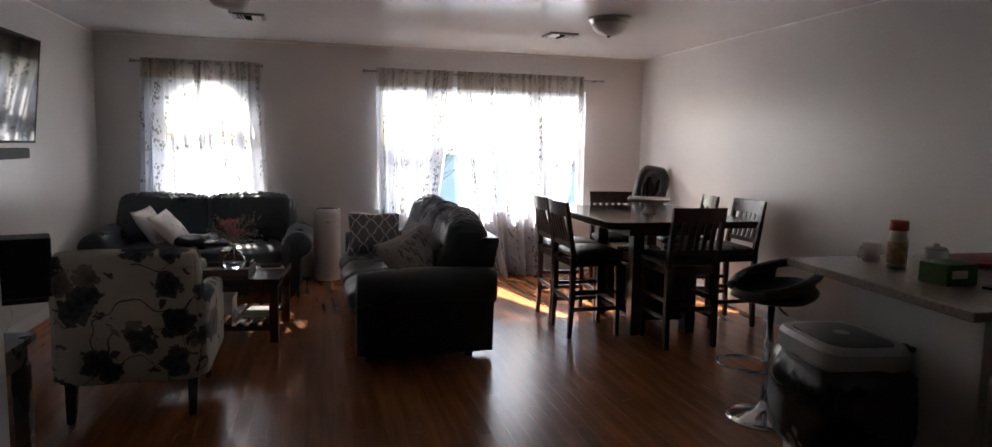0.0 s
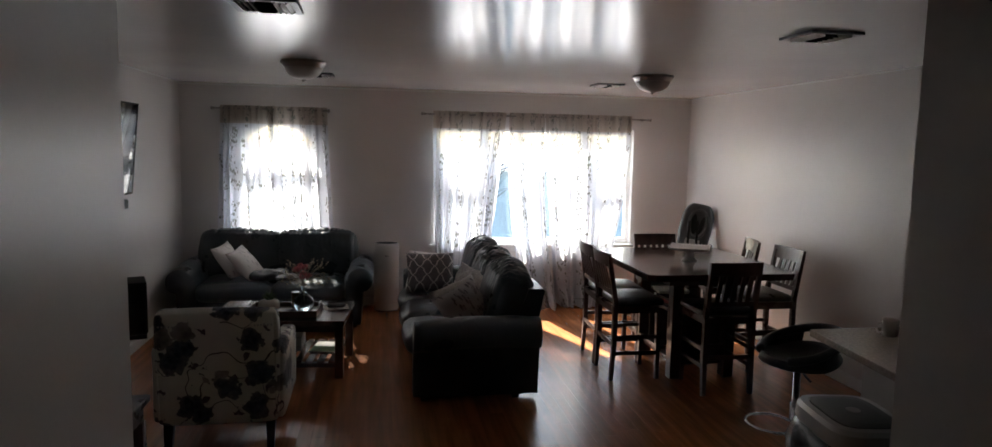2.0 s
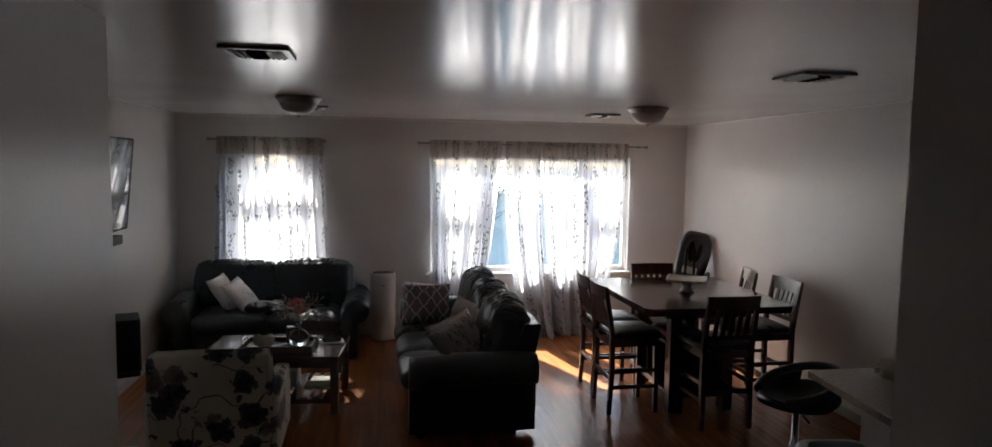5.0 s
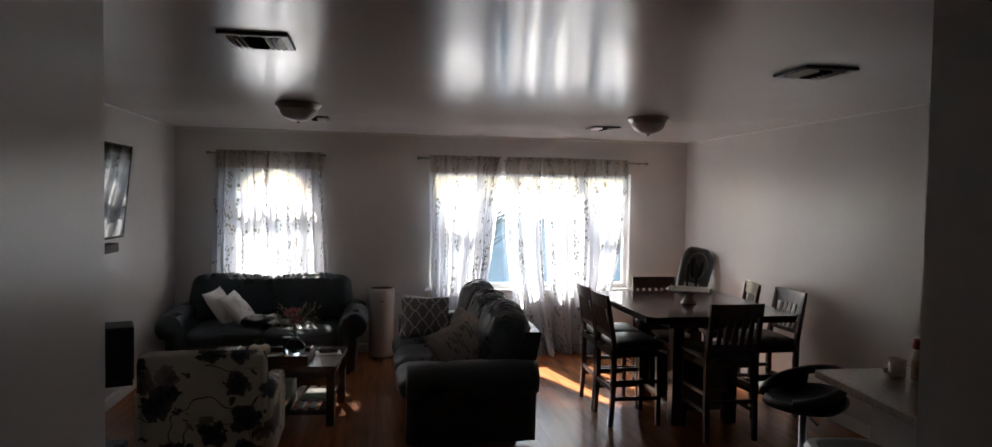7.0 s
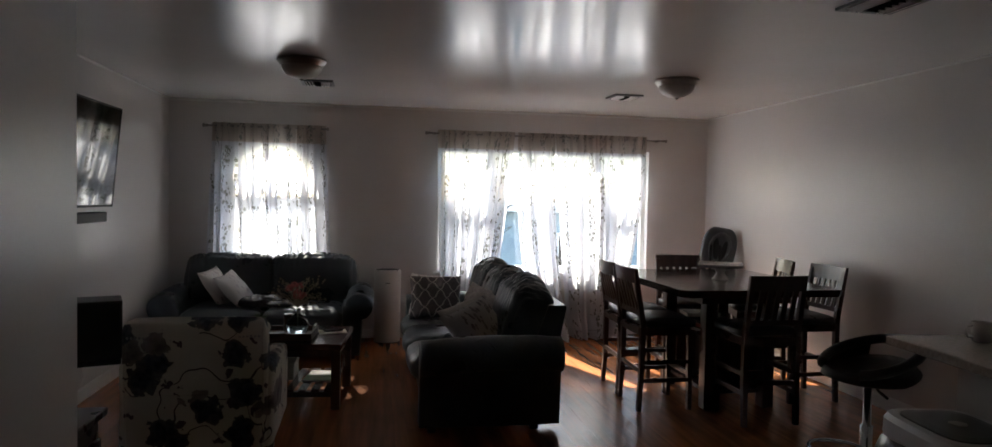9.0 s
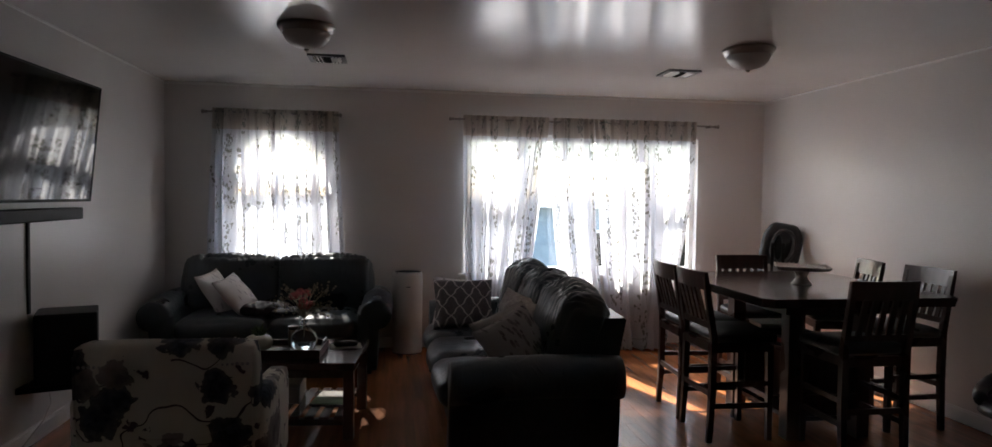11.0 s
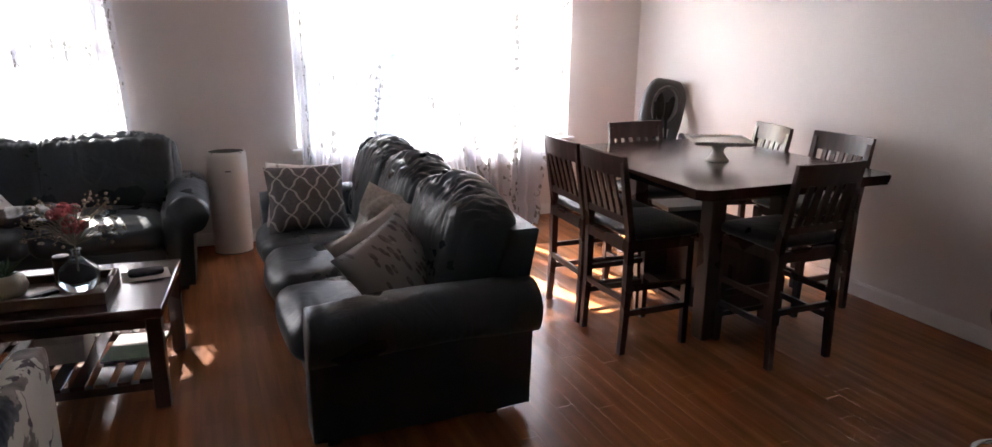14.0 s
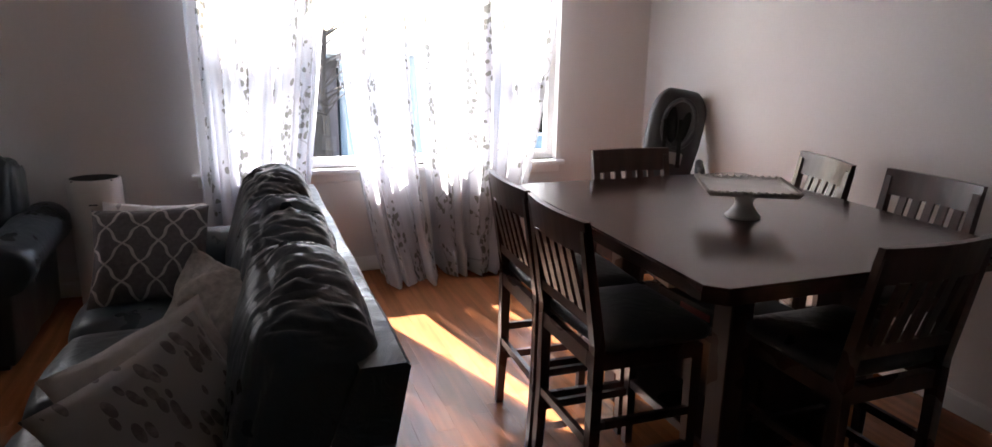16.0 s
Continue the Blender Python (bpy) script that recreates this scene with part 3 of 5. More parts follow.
part("door", boxed(2.6, -0.04, 0, 4.0, 0, 2.5, bevel=0.01), BARK, garage, "dark panelled door")
tree = thing("tree", "bare young tree with thin spreading branches outside", "tree", (2.1, 17.0, GZ))
random.seed(5)
bm = tubed([(0, 0, 0), (0.04, 0, 1.6), (-0.03, 0.03, 3.0), (0.02, 0, 4.2)], 0.11, 8, 0.4)
part("trunk", bm, BARK, tree)
bm = bmesh.new()
for i in range(46):
    a, z = random.uniform(0, 6.28), random.uniform(2.6, 4.2)
    l = random.uniform(0.6, 1.5)
    p = Vector((0, 0, z))
    d = Vector((math.cos(a), math.sin(a), random.uniform(0.3, 1.1))).normalized()
    q = p + d * l * 0.5 + Vector((random.uniform(-0.1, 0.1), random.uniform(-0.1, 0.1), 0))
    tube(bm, [p, q, p + d * l], 0.018, 4, 0.3)
    tube(bm, [q, q + Vector((random.uniform(-0.5, 0.5), random.uniform(-0.5, 0.5), 0.5))], 0.008, 3, 0.4)
part("branches", bm, BARK, tree)


# ---- curtains ----
def curtain(parent, xt, xb, ztop, zbot, y, folds, seed, lean=0.0, mid=None, head=True):
    """A gathered panel from a rod down: xt and xb are its ends above and below, folds its pleats."""
    rnd = random.Random(seed)
    ph = [rnd.uniform(0, 6.28) for _ in range(6)]
    nu, nv = folds * 18, 44
    def place(u, v):
        s = v * v * (3 - 2 * v)
        if mid:
            a = (xt[0] * (1 - v) ** 2 + 2 * mid[0] * v * (1 - v) + xb[0] * v * v)
            b = (xt[1] * (1 - v) ** 2 + 2 * mid[1] * v * (1 - v) + xb[1] * v * v)
        else:
            a, b = xt[0] + (xb[0] - xt[0]) * s, xt[1] + (xb[1] - xt[1]) * s
        uu = u + 0.018 * math.sin(6.28 * (1.3 * u + 0.5 * v) + ph[0])
        x = a + (b - a) * uu
        amp = 0.013 + 0.046 * min(v * 3, 1) + 0.016 * v
        f = 6.2832 * folds * u + 1.9 * math.sin(6.2832 * 1.7 * u + ph[5]) + 0.7 * math.sin(6.2832 * 3.9 * u + ph[0])
        w = math.sin(f + ph[1] + 0.9 * math.sin(3.1 * v + ph[2])) + 0.45 * math.sin(0.5 * f + ph[3] + 1.6 * v) + 0.28 * math.sin(2.3 * f + ph[4] + 2.0 * v)
        x += 0.028 * math.cos(f + ph[1]) * (0.3 + 0.7 * min(1.0, v * 2.5)) * min(1.0, 12 * u, 12 * (1 - u))
        z = ztop + (zbot - ztop) * v
        if zbot < 0.06 and v > 0.93:
            w *= 1.5
        return Vector((x, y - lean * v ** 3 + amp * w, max(z, 0.006)))
    def sheet(v0, v1, n, name, mat, off):
        bm = bmesh.new()
        uv = bm.loops.layers.uv.new("UVMap")
        rows = [[bm.verts.new(place(i / nu, v0 + (v1 - v0) * j / n) + Vector((0, off, 0))) for i in range(nu + 1)] for j in range(n + 1)]
        wide = (xt[1] - xt[0]) * 1.7
        for j in range(n):
            for i in range(nu):
                f = bm.faces.new((rows[j][i], rows[j + 1][i], rows[j + 1][i + 1], rows[j][i + 1]))
                for lp, (a, b) in zip(f.loops, ((i, j), (i, j + 1), (i + 1, j + 1), (i + 1, j))):
                    lp[uv].uv = (a / nu * wide + seed, (v0 + (v1 - v0) * b / n) * (ztop - zbot))
        return part(name, bm, mat, parent, smooth=True)
    hv = 0.165 / (ztop - zbot)
    sheet(0.0, 1.0, nv, "cloth", CLOTH, 0)
    if head:
        sheet(-0.012, hv, 3, "heading", HEADING, -0.006)


def rod(x0, x1, y, z, label):
    r = thing("curtain_rod", label, "curtain rod", (0, 0, 0))
    part("pole", tubed([(x0 + 0.05, y, z), (x1 - 0.05, y, z)], 0.008, 10), NICKEL, r)
    for x, s in ((x0, 1), (x1, -1)):
        prof = [(0.006, 0), (0.018, 0.006), (0.02, 0.016), (0.01, 0.026), (0.012, 0.034), (0.016, 0.042), (0.009, 0.052)]
        part("finial", turned(prof, 12, m=Matrix.Translation((x, y, z)) @ pose(0, 0, 0, 0, 90 * s, 0)), NICKEL, r, smooth=True)
    for x in (x0 + 0.1, (x0 + x1) / 2 + 0.02, x1 - 0.1):
        bm = boxed(x - 0.008, y - 0.012, z - 0.012, x + 0.008, YF, z + 0.012, bevel=0.003)
        part("bracket", bm, NICKEL, r)
    return r


RZ, RY = 2.152, 7.925
rod(-2.04, -0.82, RY, RZ, "thin nickel curtain rod over the arched window")
rod(0.154, 2.824, RY, RZ, "long nickel curtain rod over the wide window")
for xt, xb, zb, f, sd, ln, md in (((-1.95, -1.40), (-1.98, -1.36), 0.42, 8, 3, 0.0, None),
                                  ((-1.44, -0.845), (-1.40, -0.79), 0.42, 8, 5, 0.0, None),
                                  ((0.285, 1.12), (0.34, 0.83), 0.03, 11, 11, 0.12, (0.33, 1.03)),
                                  ((1.145, 1.545), (1.35, 1.71), 0.012, 6, 23, 0.22, (1.12, 1.55)),
                                  ((1.555, 2.565), (1.75, 2.20), 0.012, 14, 31, 0.12, (1.6, 2.53))):
    c = thing("curtain", "white sheer curtain panel printed with grey vines", "curtain", group="window curtains")
    curtain(c, xt, xb, RZ + 0.012, zb, RY, f, sd, ln, md)

# ---- ceiling fittings ----
def ceiling_light(x, y):
    t = thing("ceiling_light", "unlit frosted dome ceiling light with nickel rim", "ceiling light", (x, y, H), group="dome ceiling lights")
    part("rim", turned([(0.10, 0), (0.165, -0.004), (0.168, -0.018), (0.158, -0.03), (0.15, -0.034), (0.148, -0.05), (0.135, -0.05)], 36), NICKEL, t, smooth=True)
    part("shade", turned([(0.135, -0.045), (0.137, -0.055), (0.128, -0.082), (0.105, -0.108), (0.07, -0.126), (0.03, -0.136), (0.008, -0.138)], 36), FROST, t, "frosted glass bowl", smooth=True)
    part("finial", turned([(0.008, -0.136), (0.016, -0.14), (0.012, -0.148), (0.004, -0.156)], 12), NICKEL, t, smooth=True)


ceiling_light(-0.86, 5.63)
ceiling_light(1.916, 5.686)


def ceiling_vent(x, y, s=0.29, turn=0):
    t = thing("ceiling_vent", "white square ceiling air vent with dark slots", "ceiling vent", (x, y, H), turn, "ceiling vents")
    h = s / 2
    bm = bmesh.new()
    for a in ((-h, -h, h, -h + 0.03), (-h, h - 0.03, h, h), (-h, -h + 0.03, -h + 0.03, h - 0.03), (h - 0.03, -h + 0.03, h, h - 0.03)):
        box(bm, a[0], a[1], -0.014, a[2], a[3], 0.0)
    part("frame", bm, STEEL, t)
    part("backing", boxed(-h + 0.03, -h + 0.03, -0.004, h - 0.03, h - 0.03, -0.001), BLACK, t, "dark opening")
    for k, (sx, mat) in enumerate(((-1, TRIM), (1, TRIM))):
        for i in range(3):
            x0 = sx * (h - 0.042 - i * 0.024)
            part("slat", rig(boxed(-0.002, -h + 0.035, -0.012, 0.002, h - 0.035, 0.012), pose(x0, 0, -0.014, 0, 40 * sx, 0)), mat, t)
    for i in range(5):
        part("slat", rig(boxed(-h + 0.11, -0.002, -0.014, h - 0.11, 0.002, 0.012), pose(0, -h + 0.06 + i * (s - 0.12) / 4, -0.014, -40, 0, 0)), BLACK, t)


ceiling_vent(-0.798, 3.46)
ceiling_vent(1.941, 3.515)
ceiling_vent(1.83, 6.60, 0.26)
ceiling_vent(-0.83, 6.60, 0.26)

# ---- seating ----
def leg_block(x, y, z1, w, mat, parent, z0=0.0):
    bm = bmesh.new()
    bar(bm, (x, y, z0), (x, y, z1), w * 0.8, w * 0.8, 1.25)
    return part("leg", bm, mat, parent)


def rolled_arm(side, half, front, back, top, thick):
    """A scroll arm running from front to back: a panel with an outward roll on top."""
    bm = bmesh.new()
    out = side * half
    inn = side * (half - thick)
    r = 0.115
    cx, cz = side * (half - 0.06), top - r
    prof = [(inn, 0.045), (inn, cz)]
    for i in range(15):
        a = math.pi - (math.pi * 1.28) * i / 14
        prof.append((cx + side * r * 1.12 * math.cos(a), cz + r * math.sin(a)))
    prof += [(out - side * 0.035, cz - r * 0.95), (out - side * 0.05, 0.045)]
    n = 16
    rings = []
    for k in range(n + 1):
        t = k / n
        y = front + (back - front) * t
        sh = 1 - 0.10 * max(0, 1 - t * n / 2) ** 2 - 0.06 * max(0, 1 - (1 - t) * n / 1.5) ** 2
        rise = 0.02 * math.sin(math.pi * t) - 0.015 * (1 - t)
        ring = []
        mx = (inn + out) / 2
        for x, z in prof:
            p = Vector((mx + (x - mx) * sh, y, z + (rise if z > 0.3 else 0)))
            p += noise.noise_vector(p * 7 + Vector((side, 2, 1))) * 0.006
            ring.append(bm.verts.new(p))
        rings.append(ring)
    m = len(prof)
    for a, b in zip(rings, rings[1:]):
        for i in range(m):
            j = (i + 1) % m
            bm.faces.new((a[i], a[j], b[j], b[i]))
    bm.faces.new(rings[0])
    bm.faces.new(rings[-1][::-1])
    bmesh.ops.recalc_face_normals(bm, faces=bm.faces[:])
    return bm


def settee(name, label, at, turn, length, seats, seed, crown, inset):
    """A leather settee: base, scroll arms, raked back, loose seat and back cushions. Front faces -y."""
    s = thing(name, label, "sofa", at, turn)
    half = length / 2
    part("base", padded(-half + 0.06, -0.42, 0.045, half - 0.06, 0.33, 0.30, 0.03, 6, 0.0, 0.004, seed), LEATHER, s, smooth=True)
    bm = bmesh.new()
    n = 18
    outline = [(0.22, 0.045), (0.33, 0.045), (0.475, 0.795), (0.465, 0.805), (0.36, 0.805), (0.28, 0.60)]
    rings = [[bm.verts.new((-half + inset + (length - 2 * inset) * k / n, y, z + 0.005 * math.sin(k * 1.3))) for y, z in outline] for k in range(n + 1)]
    for a, b in zip(rings, rings[1:]):
        for i in range(len(outline)):
            j = (i + 1) % len(outline)
            bm.faces.new((a[i], a[j], b[j], b[i]))
    bm.faces.new(rings[0])
    bm.faces.new(rings[-1][::-1])
    bmesh.ops.recalc_face_normals(bm, faces=bm.faces[:])
    part("back_frame", bm, LEATHER, s)
    for side in (-1, 1):
        part("arm", rolled_arm(side, half, -0.46, 0.435, 0.605, 0.21), LEATHER, s, "scroll arm", smooth=True)
    w = (length - 0.42) / seats
    wb = (length - 0.27) / seats
    for i in range(seats):
        xb = -half + 0.135 + (i + 0.5) * wb
        x0 = -half + 0.21 + i * w
        bm = padded(x0 + 0.004, -0.50, 0.285, x0 + w - 0.004, 0.14, 0.455, 0.07, 14, 0.028, 0.008, seed + i * 3.1, 5)
        part("seat_cushion", bm, LEATHER, s, smooth=True)
        bm = padded(-wb / 2 - 0.012, -0.145, -0.245, wb / 2 + 0.012, 0.125, 0.215 + 0.02 * crown, 0.05 + 0.03 * crown, 64, 0.035, 0.008, seed + i * 5.3, 6)
        for v in bm.verts:
            fold = max(0.0, (v.co.z - 0.02) / 0.26)
            warp = 0.035 * noise.noise(Vector((v.co.x * 5, v.co.z * 6, seed + i)))
            k = noise.noise(Vector(((v.co.x + warp) * 27, v.co.z * 4 + v.co.y * 6, seed + i * 4.0))) + 0.5 * noise.noise(Vector(((v.co.x - warp) * 58, v.co.y * 9, seed - i)))
            v.co += Vector((0, -0.45, 0.9)) * 0.046 * (0.3 - abs(k)) * min(fold, 1.0)
            v.co.z += crown * fold * (1 - (v.co.x / (wb / 2)) ** 2) * 0.05
        part("back_cushion", rig(bm, pose(xb, 0.25, 0.645, -14, 0, 0)), LEATHER, s, "wrinkled leather back cushion", smooth=True)
    for x in (-half + 0.12, half - 0.12):
        for y in (-0.38, 0.28):
            leg_block(x, y, 0.055, 0.06, ESPRESSO, s)
    return s


settee("sofa", "black leather three-seat sofa with throw pillows", (0.40, 5.965, 0), -90, 2.2, 3, 2.0, 1.0, 0.085)
settee("loveseat", "black leather two-seat sofa under the arched window", (-1.32, 7.44, 0), 0, 1.80, 2, 9.0, 0.25, 0.19)


def pillow(label, mat, at, size, lean, turn, thick=0.15, seed=1.0, roll=0.0, rough=0.006, piping=None, n=14):
    p = thing("throw_pillow", label, "pillow", at, turn, "throw pillows")
    bm = cushion(size[0], size[1], thick, seed, n, rough)
    bm = rig(bm, pose(0, 0, size[1] / 2 - 0.012, 0, roll, 0))
    part("cover", rig(bm, pose(0, 0, 0, lean, 0, 0)), mat, p, smooth=True)
    return p


pillow("pale cream pillow behind a trellis pillow on the sofa", SPECKLED, (0.16, 6.57, 0.47), (0.41, 0.42), -38, -2, 0.12, 4, 4)
pillow("grey pillow with white trellis pattern on the sofa", TRELLIS, (0.165, 6.45, 0.47), (0.45, 0.43), -38, -3, 0.13, 2)
pillow("shaggy grey ruffled pillow on the sofa", SHAG, (0.40, 5.60, 0.46), (0.41, 0.40), -30, -28, 0.17, 7, 20, 0.03, n=44)
pillow("plain taupe pillow leaning on the sofa arm", TAUPE, (0.37, 5.22, 0.46), (0.43, 0.39), -34, 24, 0.13, 5, -16)
pillow("beige pillow with grey leaf print on the sofa", LEAFY, (0.38, 5.10, 0.46), (0.44, 0.38), -34, 26, 0.13, 9, -19)
pillow("white patterned pillow leaning on the loveseat arm", SPECKLED, (-1.66, 7.33, 0.455), (0.36, 0.40), -33, 72, 0.12, 3, -6)
pillow("white speckled pillow leaning beside its twin", SPECKLED, (-1.47, 7.22, 0.455), (0.36, 0.40), -40, 70, 0.12, 6, -8)

t = thing("folded_clothes", "crumpled dark clothes on the loveseat seat", "clothes", (-1.36, 7.18, 0.475), 10)
part("garment", padded(-0.17, -0.1, 0.0, 0.17, 0.1, 0.07, 0.03, 14, 0.02, 0.03, 4, 14), THROW, t, smooth=True)
part("garment", padded(0.05, -0.16, 0.0, 0.26, 0.02, 0.04, 0.018, 10, 0.01, 0.02, 8, 15), THROW, t, smooth=True)
part("paper", boxed(0.2, -0.1, 0.0, 0.42, 0.06, 0.008), PAPER, t, "white sheet")


def armchair(at, turn):
    c = thing("armchair", "cream armchair with blue floral upholstery and dark legs", "armchair", at, turn)
    part("seat_base", padded(-0.33, -0.33, 0.20, 0.33, 0.30, 0.34, 0.02, 6, 0.0, 0.003), FLORAL, c, smooth=True)
    part("seat_cushion", padded(-0.255, -0.36, 0.33, 0.255, 0.22, 0.47, 0.05, 10, 0.02, 0.004), FLORAL, c, smooth=True)
    bm = padded(-0.33, -0.065, -0.33, 0.33, 0.065, 0.33, 0.028, 12, 0.012, 0.004, 3)
    for v in bm.verts:
        v.co.y -= 0.03 * (v.co.x / 0.325) ** 2 * (0.5 + v.co.z) * 0.5
    part("backrest", rig(bm, pose(0, 0.295, 0.525, -4, 0, 0)), FLORAL, c, smooth=True)
    bm = bmesh.new()
    for i in range(34):
        x = -0.3 + 0.6 * i / 33
        lathe(bm, [(0.007, 0), (0.006, 0.003), (0.002, 0.005)], 6, m=pose(x, 0.372, 0.78, -90, 0, 0))
    part("nail_trim", bm, NICKEL, c, "row of small nail heads")
    part("piping", tubed([(-0.325, 0.351, 0.50), (0, 0.371, 0.495), (0.325, 0.351, 0.50)], 0.005, 6), FLORAL, c)
    for s in (-1, 1):
        part("piping", tubed([(s * 0.318, 0.335, 0.24), (s * 0.32, 0.357, 0.53), (s * 0.318, 0.37, 0.82)], 0.005, 6), FLORAL, c)
        bm = padded(s * 0.315 - 0.05, -0.36, 0.20, s * 0.315 + 0.05, 0.31, 0.62, 0.03, 10, 0.006, 0.004, s)
        for v in bm.verts:
            if v.co.z > 0.45:
                v.co.z += 0.05 * (v.co.y + 0.36) / 0.67 - 0.02
        part("arm", bm, FLORAL, c, smooth=True)
    for x in (-0.28, 0.28):
        for y, k in ((-0.28, 0.0), (0.28, 0.035)):
            bm = bmesh.new()
            bar(bm, (x, y + k, 0), (x, y, 0.215), 0.034, 0.034, 1.6)
            part("leg", bm, ESPRESSO, c)
    return c


armchair((-1.21, 4.55, 0), 181)

# ---- coffee table and what lies on it ----
ct = thing("coffee_table", "espresso wooden coffee table with a slatted lower shelf", "coffee table", (-1.06, 5.875, 0), -5)
part("tabletop", boxed(-0.525, -0.345, 0.415, 0.525, 0.345, 0.46, bevel=0.006), TABLETOP, ct)
bm = bmesh.new()
for a in ((-0.50, -0.31, 0.50, -0.285), (-0.50, 0.285, 0.50, 0.31), (-0.50, -0.285, -0.475, 0.285), (0.475, -0.285, 0.50, 0.285)):
    box(bm, a[0], a[1], 0.365, a[2], a[3], 0.415)
part("apron", bm, ESPRESSO, ct)
for x in (-0.485, 0.485):
    for y in (-0.295, 0.295):
        part("leg", boxed(x - 0.03, y - 0.03, 0, x + 0.03, y + 0.03, 0.415, bevel=0.004), ESPRESSO, ct)
for y in (-0.29, 0.29):
    part("shelf_rail", boxed(-0.455, y - 0.02, 0.085, 0.455, y + 0.02, 0.12), ESPRESSO, ct)
for i in range(11):
    x = -0.43 + i * 0.086
    part("slat", boxed(x - 0.028, -0.31, 0.1205, x + 0.028, 0.31, 0.136, bevel=0.002), TABLETOP, ct)

t = thing("magazine", "open magazine lying on the coffee table shelf", "magazine", (-0.72, 5.88, 0.137), 80)
part("page_block", boxed(-0.15, -0.11, 0, 0.15, 0.11, 0.012, bevel=0.002), PAPER, t)
part("cover", boxed(-0.148, -0.108, 0.0125, 0.0, 0.108, 0.0145), GREENBOX, t)
t = thing("storage_box", "white cardboard box on the coffee table shelf", "box", (-1.0, 5.93, 0.137), -2)
part("box", boxed(-0.09, -0.12, 0, 0.09, 0.12, 0.10, bevel=0.004), PAPER, t)
part("lid", boxed(-0.095, -0.125, 0.10, 0.095, 0.125, 0.125, bevel=0.004), PAPER, t)

tr = thing("tray", "dark wooden serving tray with metal handles", "tray", (-1.04, 5.80, 0.46), -4)
part("bottom", boxed(-0.26, -0.15, 0.002, 0.26, 0.15, 0.014), WALNUT, tr)
for a in ((-0.275, -0.165, 0.275, -0.15), (-0.275, 0.15, 0.275, 0.165), (-0.275, -0.15, -0.26, 0.15), (0.26, -0.15, 0.275, 0.15)):
    part("side", boxed(a[0], a[1], 0, a[2], a[3], 0.05, bevel=0.002), WALNUT, tr)
for s in (-1, 1):
    part("handle", tubed([(s * 0.268, -0.06, 0.05), (s * 0.275, -0.055, 0.082), (s * 0.275, 0.055, 0.082), (s * 0.268, 0.06, 0.05)], 0.006, 8), NICKEL, tr)

VX, VY, VZ = -0.89, 5.805, 0.475
t = thing("vase", "round blue glass bud vase on the tray", "vase", (VX, VY, VZ))
prof = [(0.035, 0), (0.06, 0.006), (0.08, 0.04), (0.082, 0.068), (0.068, 0.105), (0.036, 0.132), (0.019, 0.146), (0.016, 0.168), (0.026, 0.182)]
part("body", turned(prof, 32), BLUEGLASS, t, smooth=True)
random.seed(12)
t = thing("flower_bouquet", "pink blossoms with dried baby's breath in the vase", "flowers", (VX, VY, VZ + 0.075))
t.scale = (1.3, 1.3, 1.2)
stems, blooms, sprays = bmesh.new(), bmesh.new(), bmesh.new()
for i in range(9):
    a, r = random.uniform(0, 6.28), random.uniform(0.015, 0.07)
    top = Vector((r * math.cos(a), r * math.sin(a), random.uniform(0.16, 0.24)))
    tube(stems, [(0, 0, 0), (0, 0, 0.1), top], 0.0022, 5)
    for k in range(16):
        d = Vector((random.gauss(0, 1), random.gauss(0, 1), random.gauss(0.3, 0.8))).normalized()
        q = d.to_track_quat("Z", "Y").to_matrix().to_4x4()
        bmesh.ops.create_icosphere(blooms, subdivisions=1, radius=0.014, matrix=Matrix.Translation(top + d * 0.017) @ q @ Matrix.Diagonal((1, 0.75, 0.3, 1)))
for i in range(40):
    a, r = random.uniform(0, 6.28), random.uniform(0.06, 0.16)
    top = Vector((r * math.cos(a), r * math.sin(a), random.uniform(0.12, 0.27)))
    tube(stems, [(0, 0, 0.1), top * 0.6 + Vector((0, 0, 0.06)), top], 0.0012, 4)
    for k in range(4):
        bmesh.ops.create_icosphere(sprays, subdivisions=1, radius=random.uniform(0.003, 0.007), matrix=Matrix.Translation(top + Vector((random.gauss(0, 0.012), random.gauss(0, 0.012), random.gauss(0, 0.012)))))
part("stem", stems, SAGE, t)
part("blossom", blooms, PINK, t, "coral pink petals")
part("sprig", sprays, SAGE, t, "tiny dried buds")["kind"] = "stuff"

t = thing("pumpkin_planter", "cream ceramic pumpkin with a green succulent", "planter", (-1.16, 5.81, 0.475))
bm = bmesh.new()
prof = [(0.03, 0), (0.07, 0.012), (0.085, 0.045), (0.075, 0.08), (0.04, 0.096), (0.025, 0.088)]
lathe(bm, prof, 40)
for v in bm.verts:
    a = math.atan2(v.co.y, v.co.x)
    k = 1 - 0.06 * (1 - abs(math.cos(4.5 * a)))
    v.co.x *= k
    v.co.y *= k
part("pot", bm, CREAM, t, smooth=True)
bm = bmesh.new()
for i in range(22):
    a, el = i * 2.4, 0.3 + 1.0 * (i / 22)
    d = Vector((math.cos(a) * math.cos(el), math.sin(a) * math.cos(el), math.sin(el)))
    tube(bm, [Vector((0, 0, 0.085)), Vector((0, 0, 0.09)) + d * 0.03, Vector((0, 0, 0.085)) + d * random.uniform(0.06, 0.095)], 0.011, 5, 0.15)
part("succulent", bm, GREEN, t)
t = thing("candle_jar", "tall amber glass candle jar on the tray", "candle", (-0.965, 5.90, 0.475))
part("jar", turned([(0.03, 0), (0.034, 0.005), (0.034, 0.11), (0.03, 0.112)], 20), AMBER, t, smooth=True)
